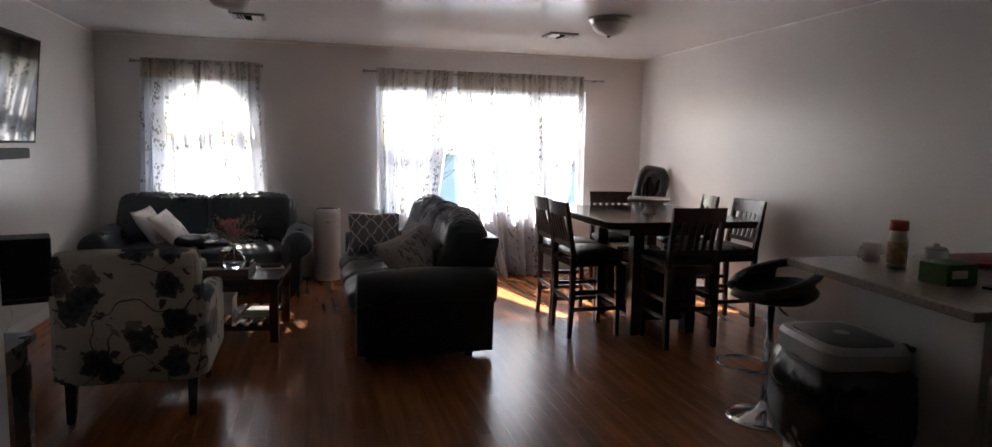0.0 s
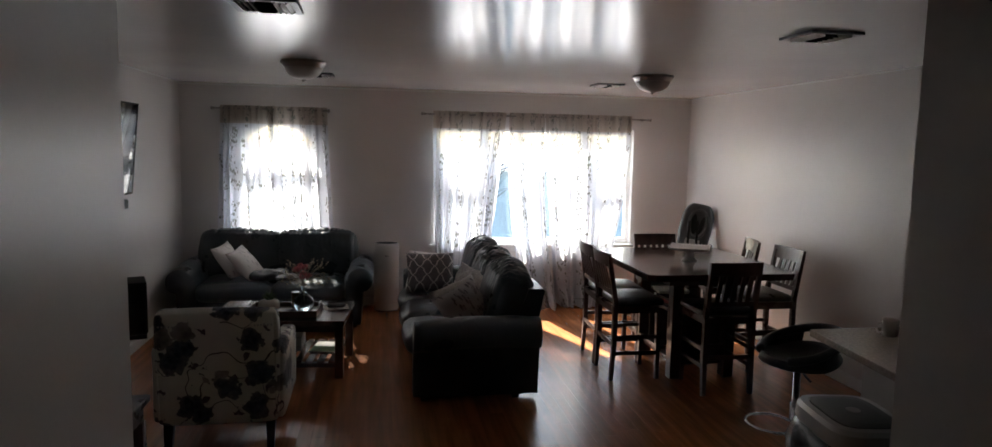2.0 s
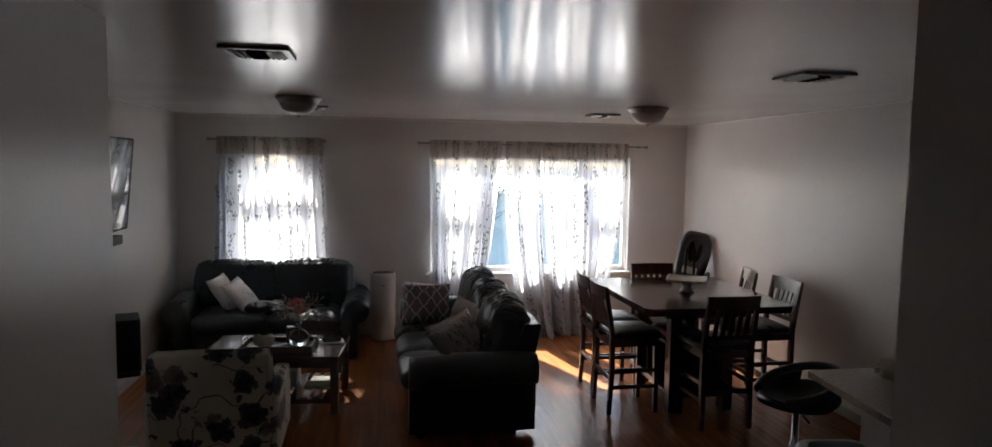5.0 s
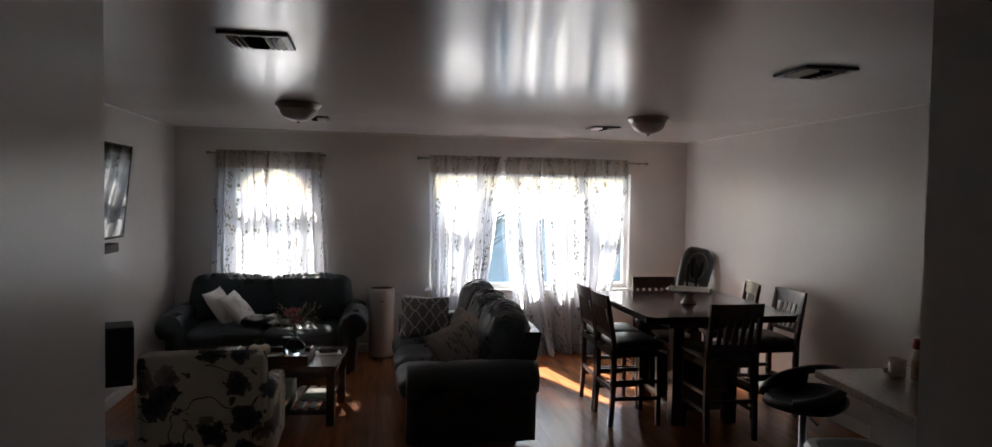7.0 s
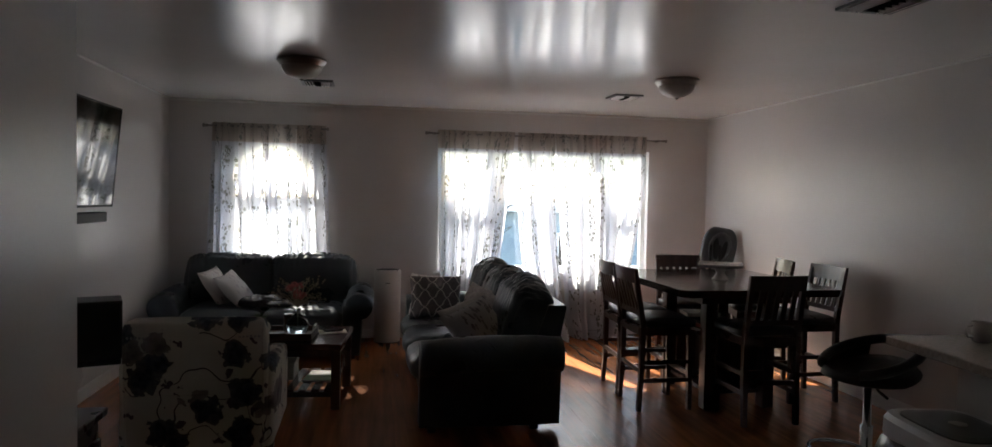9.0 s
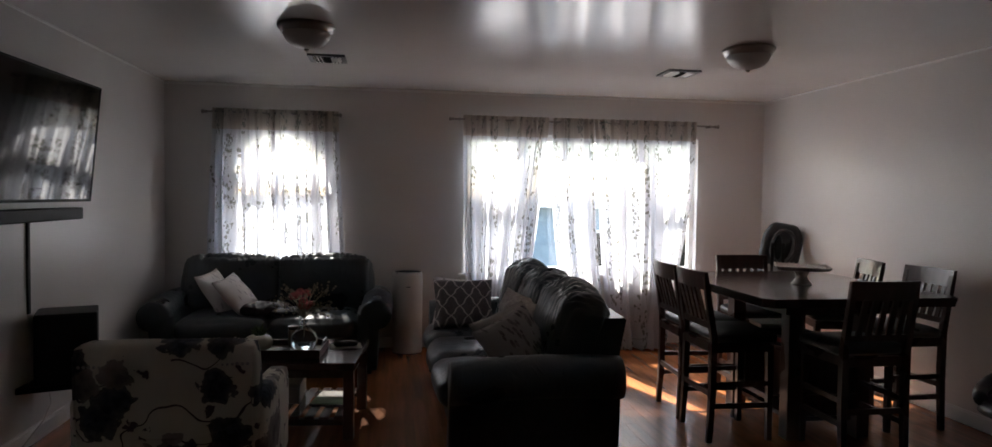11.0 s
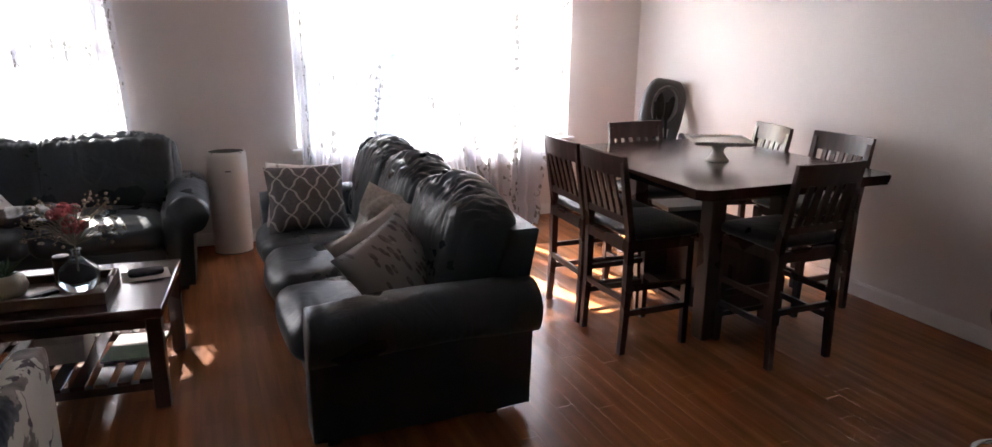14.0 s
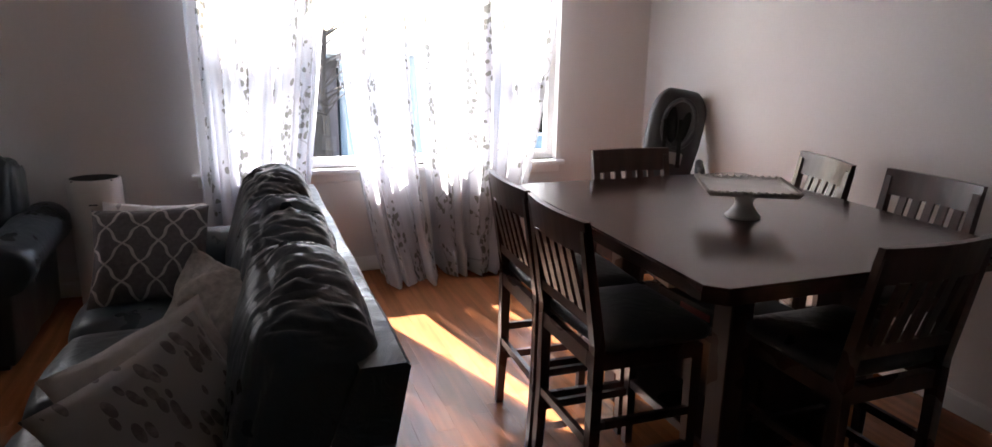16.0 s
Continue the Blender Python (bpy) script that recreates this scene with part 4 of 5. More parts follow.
part("lid", turned([(0.034, 0.112), (0.036, 0.116), (0.034, 0.13), (0.01, 0.134)], 20), WALNUT, t)
t = thing("remote_control", "slim black remote control lying on the tray", "remote", (-1.04, 5.75, 0.475), 36)
part("body", boxed(-0.08, -0.02, 0, 0.08, 0.02, 0.016, bevel=0.005), BLACK, t)
t = thing("paper_stack", "white papers under a dark wallet on the table", "papers", (-0.65, 5.95, 0.461), 8)
part("sheet", boxed(-0.10, -0.075, 0, 0.10, 0.075, 0.002), PAPER, t)
part("sheet", rig(boxed(-0.09, -0.065, 0.0022, 0.09, 0.065, 0.004), pose(0, 0, 0, 0, 0, 9)), PAPER, t)
part("wallet", padded(-0.07, -0.035, 0.0045, 0.075, 0.035, 0.03, 0.012, 8, 0.004, 0.003), THROW, t, "dark cloth wallet", smooth=True)

# ---- dining set ----
def dining_chair(at, turn):
    """A counter-height chair; it faces +x, its back at -x."""
    c = thing("dining_chair", "dark espresso counter-height chair with black padded seat", "chair", at, turn, "chairs round the dining table")
    w = 0.19
    for s in (-1, 1):
        bm = bmesh.new()
        bar(bm, (-0.19, s * w, 0.0), (-0.175, s * w, 0.30), 0.03, 0.03, 1.2)
        bar(bm, (-0.175, s * w, 0.30), (-0.175, s * w, 0.62), 0.036, 0.036)
        bar(bm, (-0.175, s * w, 0.62), (-0.235, s * w, 0.98), 0.036, 0.036, 0.8)
        part("rear_post", bm, ESPRESSO, c)
        bm = bmesh.new()
        bar(bm, (0.19, s * (w - 0.005), 0), (0.185, s * (w - 0.01), 0.575), 0.03, 0.03, 1.3)
        part("front_leg", bm, ESPRESSO, c)
        part("stretcher", boxed(-0.165, s * w - 0.009, 0.20, 0.18, s * w + 0.009, 0.23), ESPRESSO, c)
        part("stretcher", boxed(-0.165, s * w - 0.009, 0.33, 0.18, s * w + 0.009, 0.358), ESPRESSO, c)
        part("seat_rail", boxed(-0.16, s * w - 0.011, 0.535, 0.18, s * w + 0.011, 0.59), ESPRESSO, c)
    part("foot_rail", boxed(0.175, -w + 0.015, 0.24, 0.20, w - 0.015, 0.275, bevel=0.003), ESPRESSO, c)
    part("stretcher", boxed(-0.19, -w + 0.015, 0.27, -0.172, w - 0.015, 0.3), ESPRESSO, c)
    part("seat_rail", boxed(0.172, -w + 0.015, 0.535, 0.195, w - 0.015, 0.59), ESPRESSO, c)
    part("seat_rail", boxed(-0.19, -w + 0.015, 0.535, -0.165, w - 0.015, 0.59), ESPRESSO, c)
    part("seat", padded(-0.16, -0.212, 0.588, 0.225, 0.212, 0.65, 0.026, 10, 0.014, 0.002), SEATPAD, c, "black padded seat", smooth=True)
    n = 10
    def curved(z0, z1, x0, x1, thick):
        bm = bmesh.new()
        rings = []
        for k in range(n + 1):
            y = -0.207 + 0.414 * k / n
            bow = -0.022 * (1 - (y / 0.207) ** 2)
            rings.append([bm.verts.new((x + bow, y, z)) for x, z in ((x0 + thick, z0), (x0, z0), (x1, z1), (x1 + thick, z1))])
        for a, b in zip(rings, rings[1:]):
            for i in range(4):
                j = (i + 1) % 4
                bm.faces.new((a[i], a[j], b[j], b[i]))
        bm.faces.new(rings[0][::-1])
        bm.faces.new(rings[-1])
        bmesh.ops.recalc_face_normals(bm, faces=bm.faces[:])
        return bm
    part("crest_rail", curved(0.905, 1.01, -0.232, -0.25, 0.022), ESPRESSO, c)
    bm = boxed(-0.2, -w + 0.018, 0.675, -0.183, w - 0.018, 0.71)
    part("lower_rail", bm, ESPRESSO, c)
    for i in range(5):
        y = -0.12 + i * 0.06
        bm = bmesh.new()
        bar(bm, (-0.192, y, 0.705), (-0.236 - 0.012, y, 0.91), 0.012, 0.034)
        part("back_slat", bm, ESPRESSO, c)
    return c


TX, TY = 2.25, 5.61
first = dining_chair((1.69, 5.44, 0), 0)
for x, y, r in ((1.70, 5.88, -2), (2.305, 6.20, -90), (2.84, 6.05, 166), (2.89, 5.495, 181), (2.262, 5.035, 91)):
    copy_thing(first, pose(x, y, 0, 0, 0, r))

dt = thing("dining_table", "square espresso counter-height dining table with storage base", "dining table", (TX, TY, 0))
hx, hy, k = 0.605, 0.705, 0.05
outline = [(-hx + k, -hy), (hx - k, -hy), (hx, -hy + k), (hx, hy - k), (hx - k, hy), (-hx + k, hy), (-hx, hy - k), (-hx, -hy + k)]
def slab(pts, z0, z1, bevel):
    bm = bmesh.new()
    top = [bm.verts.new((x, y, z1)) for x, y in pts]
    bot = [bm.verts.new((x * 0.985, y * 0.985, z0)) for x, y in pts]
    n = len(pts)
    for i in range(n):
        bm.faces.new((bot[i], bot[(i + 1) % n], top[(i + 1) % n], top[i]))
    f = bm.faces.new(top)
    bm.faces.new(bot[::-1])
    bmesh.ops.bevel(bm, geom=list(f.edges), offset=bevel, segments=2, affect="EDGES")
    bmesh.ops.recalc_face_normals(bm, faces=bm.faces[:])
    return bm
part("tabletop", slab(outline, 0.848, 0.898, 0.006), TABLETOP, dt)
bm = bmesh.new()
for a in ((-0.34, -0.46, 0.34, -0.435), (-0.34, 0.435, 0.34, 0.46), (-0.34, -0.435, -0.315, 0.435), (0.315, -0.435, 0.34, 0.435)):
    box(bm, a[0], a[1], 0.77, a[2], a[3], 0.848)
part("apron", bm, ESPRESSO, dt)
for x in (-0.225, 0.225):
    for y in (-0.34, 0.34):
        part("leg", boxed(x - 0.045, y - 0.045, 0, x + 0.045, y + 0.045, 0.77, bevel=0.004), ESPRESSO, dt)
part("shelf", boxed(-0.22, -0.34, 0.10, 0.22, 0.34, 0.125), ESPRESSO, dt)
part("shelf", boxed(-0.22, -0.34, 0.50, 0.22, 0.34, 0.525), ESPRESSO, dt)
part("side_panel", boxed(-0.17, -0.325, 0.125, 0.17, -0.305, 0.5), ESPRESSO, dt)
part("side_panel", boxed(-0.17, 0.305, 0.125, 0.17, 0.325, 0.5), ESPRESSO, dt)
part("side_panel", boxed(-0.01, -0.30, 0.125, 0.01, 0.30, 0.5), ESPRESSO, dt)

t = thing("board_game", "boxed game with red print on the table shelf", "game box", (TX - 0.03, TY - 0.05, 0.526), 4)
part("box", boxed(-0.15, -0.2, 0, 0.15, 0.2, 0.06, bevel=0.003), BLACK, t)
part("print_bar", boxed(-0.154, -0.1, 0.015, -0.15, 0.06, 0.04), REDPL, t, "red bar on the box side")
t = thing("book", "white book lying on the table shelf", "book", (TX - 0.05, TY + 0.16, 0.587), -8)
part("page_block", boxed(-0.13, -0.1, 0.004, 0.13, 0.1, 0.026), PAPER, t)
part("cover", boxed(-0.135, -0.105, 0.026, 0.135, 0.105, 0.03), WHITE, t)

t = thing("cake_stand", "white square ceramic cake stand with beaded rim", "cake stand", (2.245, 5.54, 0.898), 62)
part("foot", turned([(0.062, 0), (0.064, 0.006), (0.05, 0.02), (0.034, 0.045), (0.032, 0.06), (0.045, 0.08), (0.05, 0.094)], 28), CERAMIC, t, smooth=True)
bm = bmesh.new()
hw = 0.155
levels = ((0.092, 0.6), (0.102, 0.94), (0.114, 1.0), (0.121, 1.0), (0.114, 0.9), (0.113, 0.02))
rings = [[bm.verts.new((sx * hw * s, sy * hw * s, z)) for sx, sy in ((-1, -1), (1, -1), (1, 1), (-1, 1))] for z, s in levels]
for a, b in zip(rings, rings[1:]):
    for i in range(4):
        bm.faces.new((a[i], a[(i + 1) % 4], b[(i + 1) % 4], b[i]))
bm.faces.new(rings[0][::-1])
bm.faces.new(rings[-1])
part("plate", bm, CERAMIC, t)
bm = bmesh.new()
for i in range(12):
    q = -hw + 2 * hw * (i + 0.5) / 12
    for p in ((q, -hw), (q, hw), (-hw, q), (hw, q)):
        bmesh.ops.create_icosphere(bm, subdivisions=1, radius=0.0085, matrix=Matrix.Translation((*p, 0.119)))
part("bead_trim", bm, CERAMIC, t, smooth=True)

# ---- high chair in the corner ----
hc = thing("high_chair", "dark grey plastic child's high chair in the corner", "high chair", (3.03, 7.20, 0), -34)
bm = padded(-0.175, -0.05, -0.33, 0.175, 0.05, 0.33, 0.05, 18, 0.0, 0.002)
for v in bm.verts:
    z = v.co.z
    v.co.x *= 1.0 - 0.16 * max(0, -z / 0.33) ** 1 - 0.4 * max(0, (z - 0.16) / 0.17) ** 2
    if v.co.y < 0:
        v.co.y += 0.045 * max(0, 1 - (v.co.x / 0.11) ** 2) * max(0, 1 - ((z - 0.1) / 0.19) ** 2)
TILT_BACK = pose(0.02, 0.15, 0.905, -14, 9, 0)
back = part("backrest", rig(bm, TILT_BACK), GREYPL, hc, smooth=True)
ring = [(0.02 + 0.1 * math.sin(k * math.pi / 14), -0.048, 0.105 + 0.155 * math.cos(k * math.pi / 14)) for k in range(29)]
part("rim", rig(tubed(ring, 0.014, 8), TILT_BACK), GREYPL, back, smooth=True)
for s in (-1, 1):
    bm = bmesh.new()
    bmesh.ops.create_uvsphere(bm, u_segments=16, v_segments=10, radius=1, matrix=pose(0.02 + s * 0.042, -0.012, 0.10, 0, s * 9, 0) @ Matrix.Diagonal((0.036, 0.03, 0.125, 1)))
    part("pad", rig(bm, TILT_BACK), BLACK, back, "dark padded lobe", smooth=True)
part("plate", rig(boxed(-0.075, -0.06, -0.15, 0.085, -0.046, -0.075, bevel=0.006), TILT_BACK), LIDGREY, back, "pale grey plate")
for s in (-1, 1):
    part("strap", rig(boxed(s * 0.045 - 0.012, -0.008, -0.18, s * 0.045 + 0.012, 0.0, 0.12), pose(0.02, 0.055, 0.93, -14, 0, 0)), BLACK, hc)
    part("armrest", rig(padded(s * 0.2 - 0.025, -0.20, 0.68, s * 0.2 + 0.025, 0.16, 0.78, 0.024, 8), pose(0, 0, 0.02)), GREYPL, hc, smooth=True)
    for y in (-0.22, 0.22):
        part("leg", tubed([(s * 0.24, y * 1.25, 0), (s * 0.17, y * 0.5, 0.62)], 0.014, 8), GREYPL, hc)
part("seat", padded(-0.2, -0.18, 0.57, 0.2, 0.18, 0.68, 0.04, 10, 0.0, 0.002), GREYPL, hc, smooth=True)

# ---- by the windows ----
t = thing("air_purifier", "white upright air purifier standing on the floor", "air purifier", (-0.215, 7.79, 0))
prof = [(0.125, 0), (0.132, 0.012), (0.134, 0.05), (0.134, 0.70), (0.131, 0.735), (0.126, 0.742), (0.12, 0.741), (0.118, 0.70)]
part("housing", turned(prof, 36, 1.0, 0.86), WHITE, t, smooth=True)
part("grille", turned([(0.121, 0.739), (0.118, 0.732), (0.02, 0.732)], 30, 1.0, 0.86), BLACK, t, "dark top outlet grille")
for i in range(7):
    part("grille_bar", boxed(-0.1, -0.078 + i * 0.026 - 0.003, 0.732, 0.1, -0.078 + i * 0.026 + 0.003, 0.738), GREYPL, t)
part("base_ring", turned([(0.118, 0), (0.135, 0.002), (0.135, 0.008), (0.118, 0.009)], 30, 1.0, 0.86), GREYPL, t)
part("brand_bar", boxed(-0.02, -0.1175, 0.607, 0.02, -0.114, 0.614), GREYPL, t, "small dark bar mark")

random.seed(21)
t = thing("potted_plant", "green leafy plant in a pot on the window sill", "plant", (-1.14, 8.005, WA[2]))
part("pot", turned([(0.034, 0), (0.048, 0.085), (0.05, 0.09), (0.042, 0.088)], 18), CREAM, t, smooth=True)
bm = bmesh.new()
for i in range(60):
    a, z = random.uniform(0, 6.28), random.uniform(0.1, 0.46)
    r = random.uniform(0.02, 0.10) * (1.25 - z * 1.6)
    c = Vector((r * math.cos(a), 0.5 * r * math.sin(a), z))
    q = pose(*c, random.uniform(20, 100), 0, math.degrees(a))
    pts = [Vector((0, 0, 0)), Vector((0.012, 0.018, 0.002)), Vector((0, 0.05, -0.004)), Vector((-0.012, 0.018, 0.002))]
    bm.faces.new([bm.verts.new(q @ p) for p in pts])
part("leaves", bm, GREEN, t)
part("stem", tubed([(0, 0, 0.08), (0.01, 0, 0.25), (-0.005, 0, 0.44)], 0.004, 6), GREEN, t)

# ---- television wall ----
t = thing("television", "large flat black television mounted on the wall", "television", (XL, 5.605, 1.73))
rigm = pose(0.115, 0, 0, 0, 5.5, 0)
part("cabinet", rig(boxed(-0.035, -0.645, -0.365, 0.0, 0.645, 0.365, bevel=0.006), rigm), BLACK, t)
part("screen", rig(boxed(0.001, -0.632, -0.348, 0.004, 0.632, 0.354), rigm), SCREEN, t, "dark glossy screen")
bm = bmesh.new()
for a in ((-0.645, -0.365, 0.645, -0.349), (-0.645, 0.355, 0.645, 0.365), (-0.645, -0.349, -0.633, 0.355), (0.633, -0.349, 0.645, 0.355)):
    box(bm, 0.0005, a[0], a[1], 0.007, a[2], a[3])
part("bezel", rig(bm, rigm), BLACK, t)
part("wall_bracket", boxed(0, -0.2, -0.15, 0.085, 0.2, 0.15), BLACK, t)
t = thing("soundbar", "long black soundbar mounted under the television", "soundbar", (XL, 5.605, 1.295))
part("body", boxed(0.02, -0.52, -0.036, 0.105, 0.49, 0.036, bevel=0.008, seg=2), BLACK, t)
part("wall_bracket", boxed(0, -0.3, -0.02, 0.02, 0.3, 0.02), BLACK, t)
t = thing("cable_cover", "black cable cover running down the wall", "cable cover", (XL, 5.63, 0.74))
part("channel", boxed(0, -0.014, 0, 0.012, 0.014, 0.52, bevel=0.003), BLACK, t)
t = thing("wall_shelf", "black floating wall shelf holding a speaker", "shelf", (-2.31, 5.50, 0.325), 20)
part("board", boxed(-0.06, 0, 0, 0.32, 0.30, 0.03, bevel=0.002), BLACK, t)
t = thing("subwoofer", "black box subwoofer on the wall shelf", "speaker", (-2.29, 5.515, 0.355), 20)
part("body", boxed(0.0, 0.0, 0.008, 0.305, 0.29, 0.395, bevel=0.006), BLACK, t)
part("front_grille", boxed(0.012, -0.006, 0.02, 0.293, 0.0, 0.383, bevel=0.003), BLACK, t)
for x in (0.04, 0.265):
    for y in (0.04, 0.25):
        part("rubber_foot", turned([(0.015, 0), (0.015, 0.008)], 10, m=Matrix.Translation((x, y, 0))), BLACK, t)
t = thing("power_cord", "white power cord hanging down the wall", "cord", (XL, 5.62, 0))
part("cable", tubed([(0.006, 0.0, 0.75), (0.008, 0.02, 0.5), (0.01, 0.0, 0.38), (0.012, -0.03, 0.33)], 0.004, 6), WHITE, t)
part("cable", tubed([(0.1, 0.02, 0.325), (0.12, 0.0, 0.24), (0.1, -0.05, 0.15), (0.06, -0.08, 0.09), (0.03, -0.2, 0.006)], 0.0035, 6), WHITE, t)

# ---- console by the hall ----
t = thing("console_table", "dark wooden console table at the wall end", "side table", (-1.64, 3.03, 0))
part("tabletop", boxed(-0.355, -0.19, 0.675, 0.355, 0.28, 0.705, bevel=0.004), ESPRESSO, t)
part("apron", boxed(-0.33, -0.17, 0.60, 0.33, 0.26, 0.675), ESPRESSO, t)
for x in (-0.315, 0.315):
    for y in (-0.145, 0.235):
        part("leg", boxed(x - 0.025, y - 0.025, 0, x + 0.025, y + 0.025, 0.60, bevel=0.003), ESPRESSO, t)

# ---- kitchen side ----
def prism(pts, z0, z1):
    bm = bmesh.new()
    a = [bm.verts.new((x, y, z0)) for x, y in pts]
    b = [bm.verts.new((x, y, z1)) for x, y in pts]
    n = len(pts)
    for i in range(n):
        bm.faces.new((a[i], a[(i + 1) % n], b[(i + 1) % n], b[i]))
    bm.faces.new(a[::-1])
    bm.faces.new(b)
    bmesh.ops.recalc_face_normals(bm, faces=bm.faces[:])
    bmesh.ops.bevel(bm, geom=bm.edges[:], offset=0.004, segments=1, affect="EDGES")
    return bm


t = thing("countertop", "speckled beige stone countertop of the peninsula", "countertop", (0, 0, 0))
part("slab", prism([(1.91, 3.385), (1.79, 2.28), (XR, 2.28), (XR, 3.385)], 0.862, 0.90), STONE, t)
units = ((1.905, 2.40), (2.41, 2.86), (2.87, XR))
for k, (x0, x1) in enumerate(units):
    c = thing("base_cabinet", "white painted kitchen cabinet with drawer and door", "cabinet", (0, 0, 0), group="peninsula cabinets")
    lx = 1.985 if k == 0 else x0
    part("body", prism([(lx, 3.07), (x0, 2.33), (x1 - 0.002, 2.33), (x1 - 0.002, 3.07)], 0.0, 0.86), CABINET, c)
    d = part("drawer", boxed(x0 + 0.03, 2.31, 0.69, x1 - 0.03, 2.329, 0.82, bevel=0.004), CABINET, c)
    part("raised_panel", boxed(x0 + 0.06, 2.304, 0.715, x1 - 0.06, 2.31, 0.795, bevel=0.004), CABINET, d)
    d = part("door", boxed(x0 + 0.03, 2.31, 0.12, x1 - 0.03, 2.329, 0.66, bevel=0.004), CABINET, c)
    part("raised_panel", boxed(x0 + 0.08, 2.304, 0.17, x1 - 0.08, 2.31, 0.61, bevel=0.005), CABINET, d)

st = thing("bar_stool", "black bucket bar stool with chrome pole and base", "bar stool", (2.0, 3.60, 0), 5)
part("base", turned([(0.2, 0), (0.2, 0.008), (0.17, 0.018), (0.07, 0.045), (0.035, 0.075), (0.03, 0.10)], 36), CHROME, st, smooth=True)
part("pole", turned([(0.028, 0.09), (0.028, 0.42), (0.019, 0.425), (0.019, 0.66)], 20), CHROME, st, smooth=True)
ring = [(-0.02 - 0.13 * (1 - math.cos(a)), 0.13 * math.sin(a) * 1.1, 0.31) for a in [i * 2 * math.pi / 22 for i in range(23)]]
part("footrest", tubed(ring, 0.009, 8), CHROME, st, smooth=True)
part("lever", tubed([(0, -0.02, 0.64), (-0.05, -0.12, 0.62), (-0.05, -0.17, 0.60)], 0.007, 6), BLACK, st)
bm = bmesh.new()
nr, na = 8, 32
rows = []
for i in range(nr + 1):
    r = i / nr
    row = []
    for j in range(na):
        a = 2 * math.pi * j / na
        backness = max(0, math.cos(a))
        z = 0.665 + 0.02 * r * r + 0.05 * r ** 3 * (0.25 + 0.9 * backness)
        row.append(bm.verts.new((0.19 * r * math.cos(a), 0.20 * r * math.sin(a), z)))
    rows.append(row)
for a, b in zip(rows, rows[1:]):
    for j in range(na):
        bm.faces.new((a[j], b[j], b[(j + 1) % na], a[(j + 1) % na]))
bmesh.ops.remove_doubles(bm, verts=bm.verts[:], dist=0.0005)
bmesh.ops.solidify(bm, geom=bm.faces[:], thickness=0.045)
bmesh.ops.recalc_face_normals(bm, faces=bm.faces[:])
part("seat", bm, SEATPAD, st, smooth=True)
bm = bmesh.new()
arc = [i / 30 * 5.0 - 2.5 for i in range(31)]
pts = [(0.20 * math.cos(a) + 0.035 * max(0, math.cos(a)), 0.205 * math.sin(a), 0.70 + 0.125 * max(0, math.cos(a * 0.62)) ** 1.5) for a in arc]
tube(bm, pts, 0.024, 10)
part("backrest", bm, SEATPAD, st, "open curved low back", smooth=True)
for s in (-1, 1):
    bm = bmesh.new()
    cols = []
    for (x, y, z), a in zip(pts, arc):
        if 0.8 < s * a <= 2.5:
            cols.append([bm.verts.new((0.178 * math.cos(a) + (x - 0.178 * math.cos(a)) * k, 0.188 * math.sin(a) + (y - 0.188 * math.sin(a)) * k, 0.675 + (z - 0.675) * k)) for k in (0.0, 0.5, 1.0)])
    for c0, c1 in zip(cols, cols[1:]):
        for k in range(2):
            bm.faces.new((c0[k], c1[k], c1[k + 1], c0[k + 1]))
    bmesh.ops.solidify(bm, geom=bm.faces[:], thickness=0.02)
    bmesh.ops.recalc_face_normals(bm, faces=bm.faces[:])
    part("side_wing", bm, SEATPAD, st, smooth=True)

bn = thing("trash_bin", "grey lidded trash bin with a black bag", "trash bin", (1.765, 2.83, 0), 82)
def soft_ring(w, d, z, r, n=40):
    pts = []
    for i in range(n):
        a = 2 * math.pi * i / n
        c, s = math.cos(a), math.sin(a)
        e = 0.45
        pts.append((w / 2 * math.copysign(abs(c) ** e, c), d / 2 * math.copysign(abs(s) ** e, s), z))
    return pts
def loft(levels, cap0=True, cap1=True, rough=0.0, seed=0):
    bm = bmesh.new()
    rings = []
    for w, d, z in levels:
        ring = []
        for p in soft_ring(w, d, z, 0):
            p = Vector(p)
            if rough:
                p += noise.noise_vector(p * 9 + Vector((seed, 0, 0))) * rough
            ring.append(bm.verts.new(p))
        rings.append(ring)
    n = len(rings[0])
    for a, b in zip(rings, rings[1:]):
        for i in range(n):
            bm.faces.new((a[i], a[(i + 1) % n], b[(i + 1) % n], b[i]))
    if cap0:
        bm.faces.new(rings[0][::-1])
    if cap1:
        bm.faces.new(rings[-1])
    return bm
part("bin_body", loft([(0.36, 0.26, 0), (0.38, 0.28, 0.02), (0.41, 0.30, 0.57)]), WHITE, bn, smooth=True)
part("bin_bag", loft([(0.44, 0.34, 0.2), (0.50, 0.40, 0.25), (0.54, 0.44, 0.36), (0.53, 0.43, 0.48), (0.50, 0.40, 0.57), (0.46, 0.35, 0.6)], rough=0.025), BAG, bn, "black plastic bag folded over", smooth=True)
lid = part("lid", loft([(0.46, 0.36, 0.585), (0.47, 0.37, 0.60), (0.465, 0.365, 0.655), (0.44, 0.34, 0.675), (0.385, 0.285, 0.677), (0.38, 0.28, 0.671)]), LIDGREY, bn, "pale grey rim lid", smooth=False)
flap = part("flap", loft([(0.375, 0.275, 0.668), (0.37, 0.27, 0.68), (0.30, 0.2, 0.684)]), GREYPL, lid, "dark lid flap")
part("badge", turned([(0.03, 0.682), (0.031, 0.687), (0.024, 0.688)], 20), NICKEL, lid)
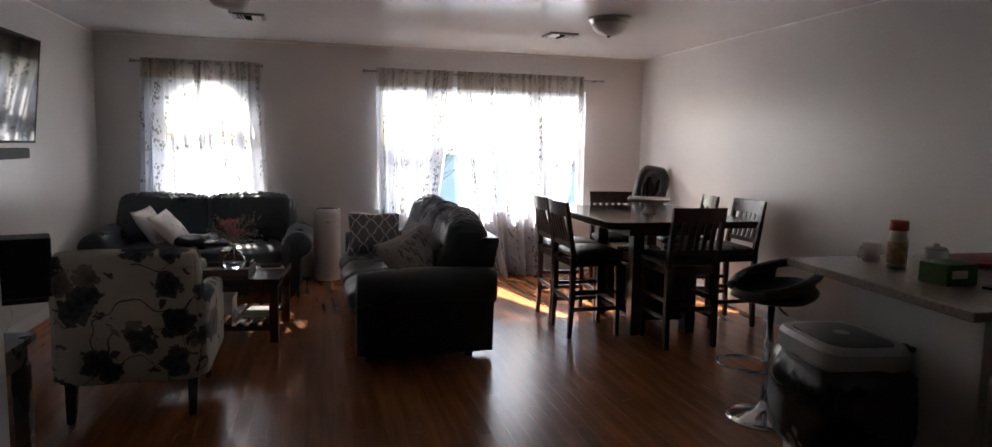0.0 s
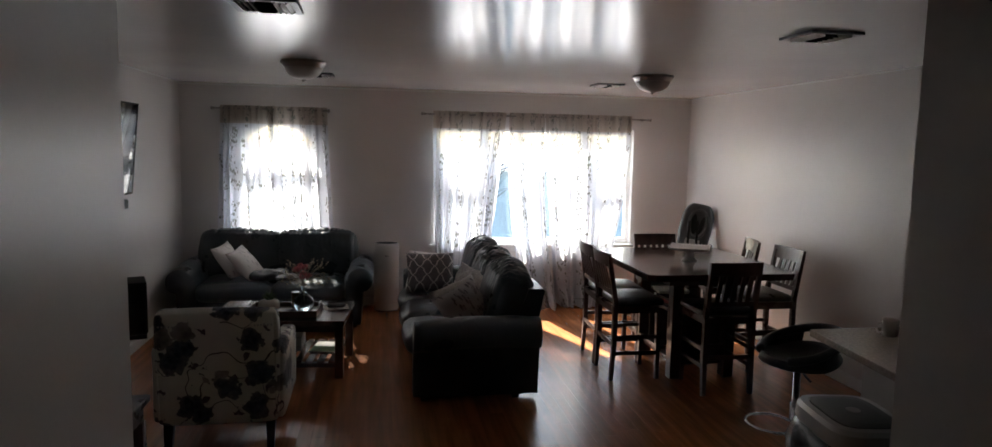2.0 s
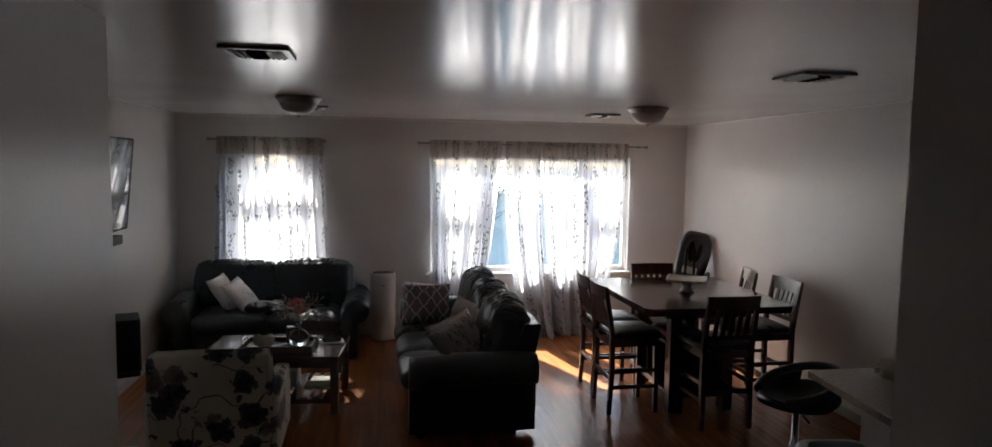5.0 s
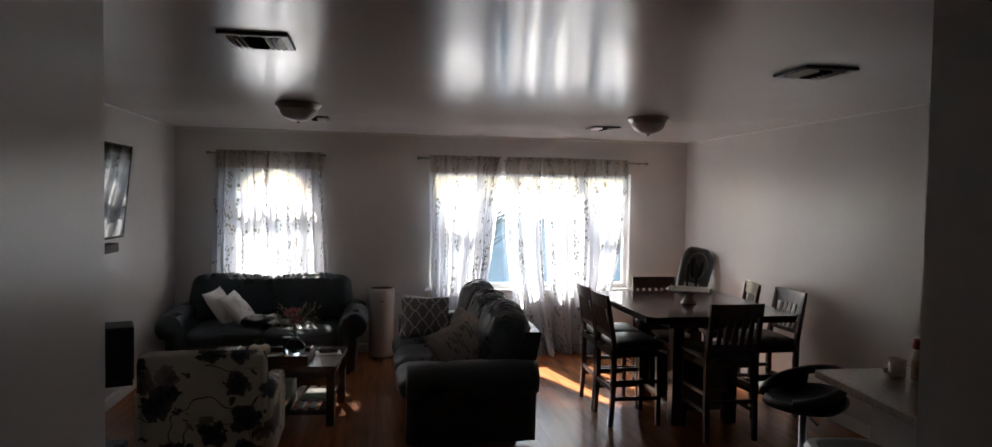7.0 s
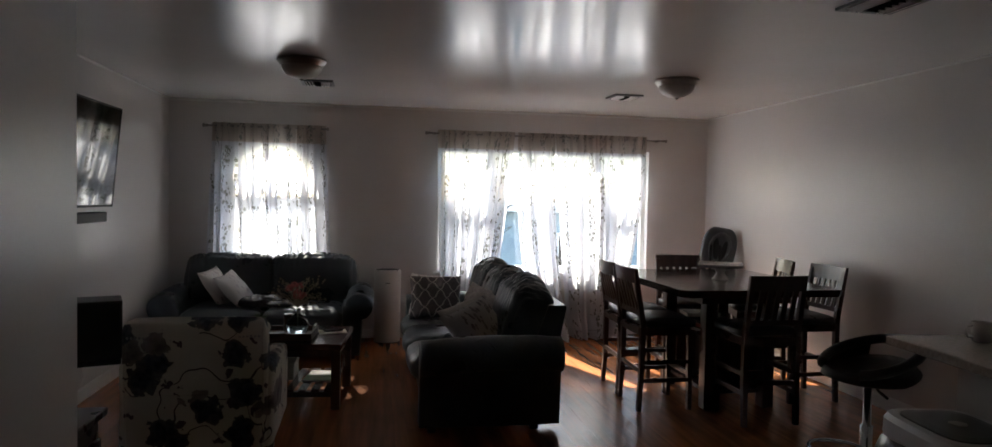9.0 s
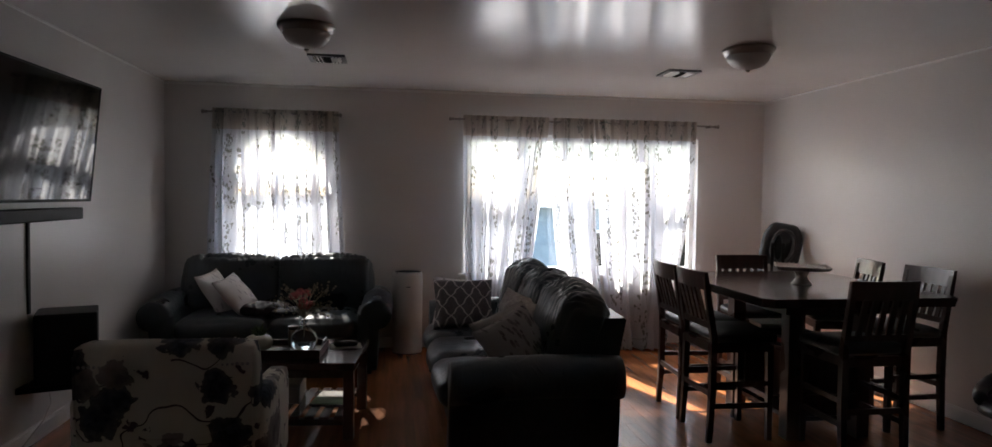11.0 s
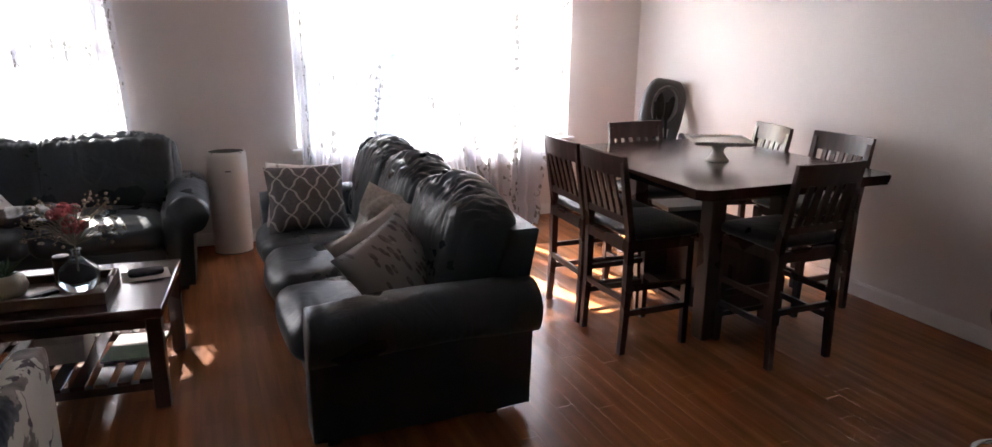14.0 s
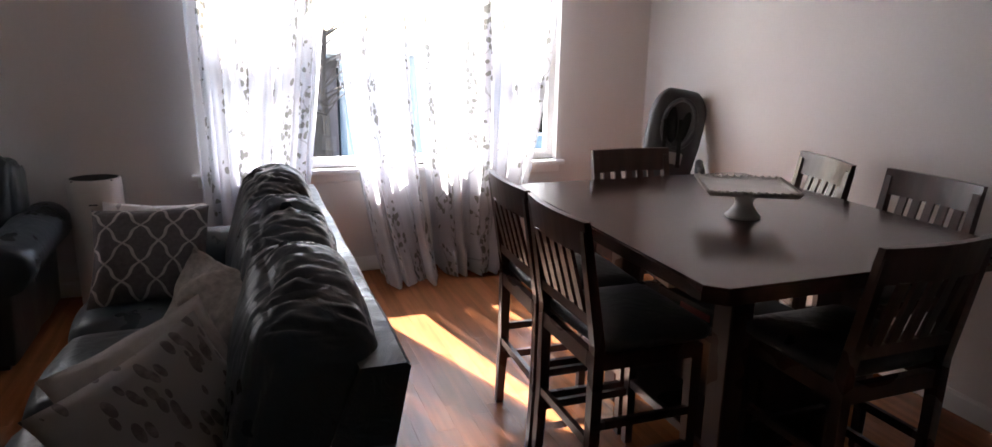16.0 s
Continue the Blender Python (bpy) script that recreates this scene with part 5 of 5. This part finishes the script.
part("sensor", boxed(-0.19, -0.188 + 0.0, 0.655, -0.13, -0.165, 0.676, bevel=0.004), BLACK, lid)

t = thing("refrigerator", "dark steel refrigerator beside the wall end", "refrigerator", (-0.085, 0.15, 0))
part("body", boxed(0.565, 0.16, 0.02, 1.320, 0.86, 1.74, bevel=0.006), STEEL, t)
d = part("door", boxed(0.567, 0.865, 0.03, 0.940, 0.925, 1.755, bevel=0.01), STEEL, t)
part("handle", tubed([(0.910, 0.925, 0.7), (0.910, 0.975, 0.74), (0.910, 0.975, 1.5), (0.910, 0.925, 1.54)], 0.012, 8), CHROME, d)
d = part("door", boxed(0.945, 0.865, 0.03, 1.318, 0.925, 1.755, bevel=0.01), STEEL, t)
part("handle", tubed([(0.975, 0.925, 0.7), (0.975, 0.975, 0.74), (0.975, 0.975, 1.5), (0.975, 0.925, 1.54)], 0.012, 8), CHROME, d)
part("foot", boxed(0.600, 0.2, 0, 1.280, 0.82, 0.02), BLACK, t)

CZ = 0.901
t = thing("coffee_mug", "white ceramic mug on the countertop", "mug", (2.24, 3.22, CZ), 170)
part("cup", turned([(0.03, 0), (0.036, 0.004), (0.04, 0.085), (0.037, 0.085), (0.033, 0.01)], 24), CERAMIC, t, smooth=True)
part("handle", tubed([(0.037, 0, 0.07), (0.062, 0, 0.068), (0.07, 0, 0.045), (0.06, 0, 0.02), (0.036, 0, 0.018)], 0.005, 8), CERAMIC, t, smooth=True)
t = thing("creamer_bottle", "creamer bottle with red cap on the countertop", "bottle", (2.24, 3.07, CZ))
part("bottle", turned([(0.04, 0), (0.042, 0.01), (0.042, 0.12), (0.034, 0.15), (0.034, 0.165)], 24), CREAM, t, smooth=True)
part("wrapper", turned([(0.0425, 0.02), (0.0428, 0.022), (0.0428, 0.115), (0.0425, 0.117)], 24), LABEL, t, "printed brown wrapper")
part("cap", turned([(0.037, 0.165), (0.04, 0.17), (0.04, 0.205), (0.036, 0.212)], 24), REDPL, t, "red screw cap", smooth=True)
t = thing("tea_box", "green card box on the countertop", "box", (2.14, 2.71, CZ), 4)
part("box", boxed(-0.08, -0.065, 0, 0.08, 0.065, 0.085, bevel=0.003), GREENBOX, t)
part("print_bar", boxed(-0.06, -0.068, 0.03, 0.02, -0.065, 0.06), CREAM, t, "pale bar on the side")
t = thing("sugar_canister", "small white canister with knob lid", "canister", (2.36, 2.98, CZ))
part("pot", turned([(0.045, 0), (0.05, 0.01), (0.05, 0.085), (0.046, 0.09)], 24), CERAMIC, t, smooth=True)
part("lid", turned([(0.047, 0.09), (0.04, 0.1), (0.012, 0.104), (0.012, 0.116)], 24), CERAMIC, t, smooth=True)
t = thing("serving_plate", "red oval serving plate on the countertop", "plate", (2.66, 3.02, CZ), 20)
part("dish", turned([(0.09, 0), (0.12, 0.006), (0.19, 0.035), (0.185, 0.037), (0.115, 0.012)], 32, 1.0, 0.75), REDPL, t, smooth=True)
t = thing("phone_stand", "small black gadget on the countertop", "gadget", (2.24, 2.55, CZ), 20)
part("body", rig(boxed(-0.05, -0.015, 0, 0.05, 0.015, 0.10, bevel=0.006), pose(0, 0, 0.006, -14, 0, 0)), BLACK, t)
part("stand", boxed(-0.05, -0.02, 0, 0.05, 0.06, 0.01, bevel=0.003), BLACK, t)

# ---- floor, plank by plank ----
fl = tagged(part("floor", boxed(XL - 0.2, YB - 0.2, -0.1, XR + 0.2, YF + 0.2, -0.004), GAP), "glossy reddish brown hardwood plank floor", "floor", kind="structure")
random.seed(77)
PW = 0.083
meshes = {}
def plank_mesh(l):
    if l not in meshes:
        bm = boxed(-PW / 2 + 0.0002, 0.0003, -0.0045, PW / 2 - 0.0002, l - 0.0003, 0.0)
        me = bpy.data.meshes.new("plank")
        bm.to_mesh(me)
        bm.free()
        me.materials.append(FLOOR)
        meshes[l] = me
    return meshes[l]
rest = bmesh.new()
count = 0
cols = int((XR - XL) / PW) + 1
for i in range(cols):
    x = XL + PW * (i + 0.5)
    y = YB - random.uniform(0, 1.0)
    while y < YF:
        l = random.choice((0.6, 0.8, 1.0, 1.2))
        y1 = min(y + l, YF)
        if 3.4 < y and y + l < YF and -0.75 < x < 3.2 and count < 300 and l == y1 - y:
            ob = new("plank", plank_mesh(l))
            ob.location = (x, y, 0)
            ob.parent = fl
            count += 1
        elif y1 > YB:
            y0 = max(y, YB)
            vs = [rest.verts.new(p) for p in ((x - PW / 2 + 0.0002, y0 + 0.0005, 0), (x + PW / 2 - 0.0002, y0 + 0.0005, 0), (x + PW / 2 - 0.0002, y1 - 0.0005, 0), (x - PW / 2 + 0.0002, y1 - 0.0005, 0))]
            lo = [rest.verts.new(v.co - Vector((0, 0, 0.0045))) for v in vs]
            rest.faces.new(vs)
            for k in range(4):
                rest.faces.new((lo[k], lo[(k + 1) % 4], vs[(k + 1) % 4], vs[k]))
        y += l
for f in rest.faces:
    f.smooth = False
ob = part("planks", rest, FLOOR_REST, fl)
ob["kind"] = "stuff"
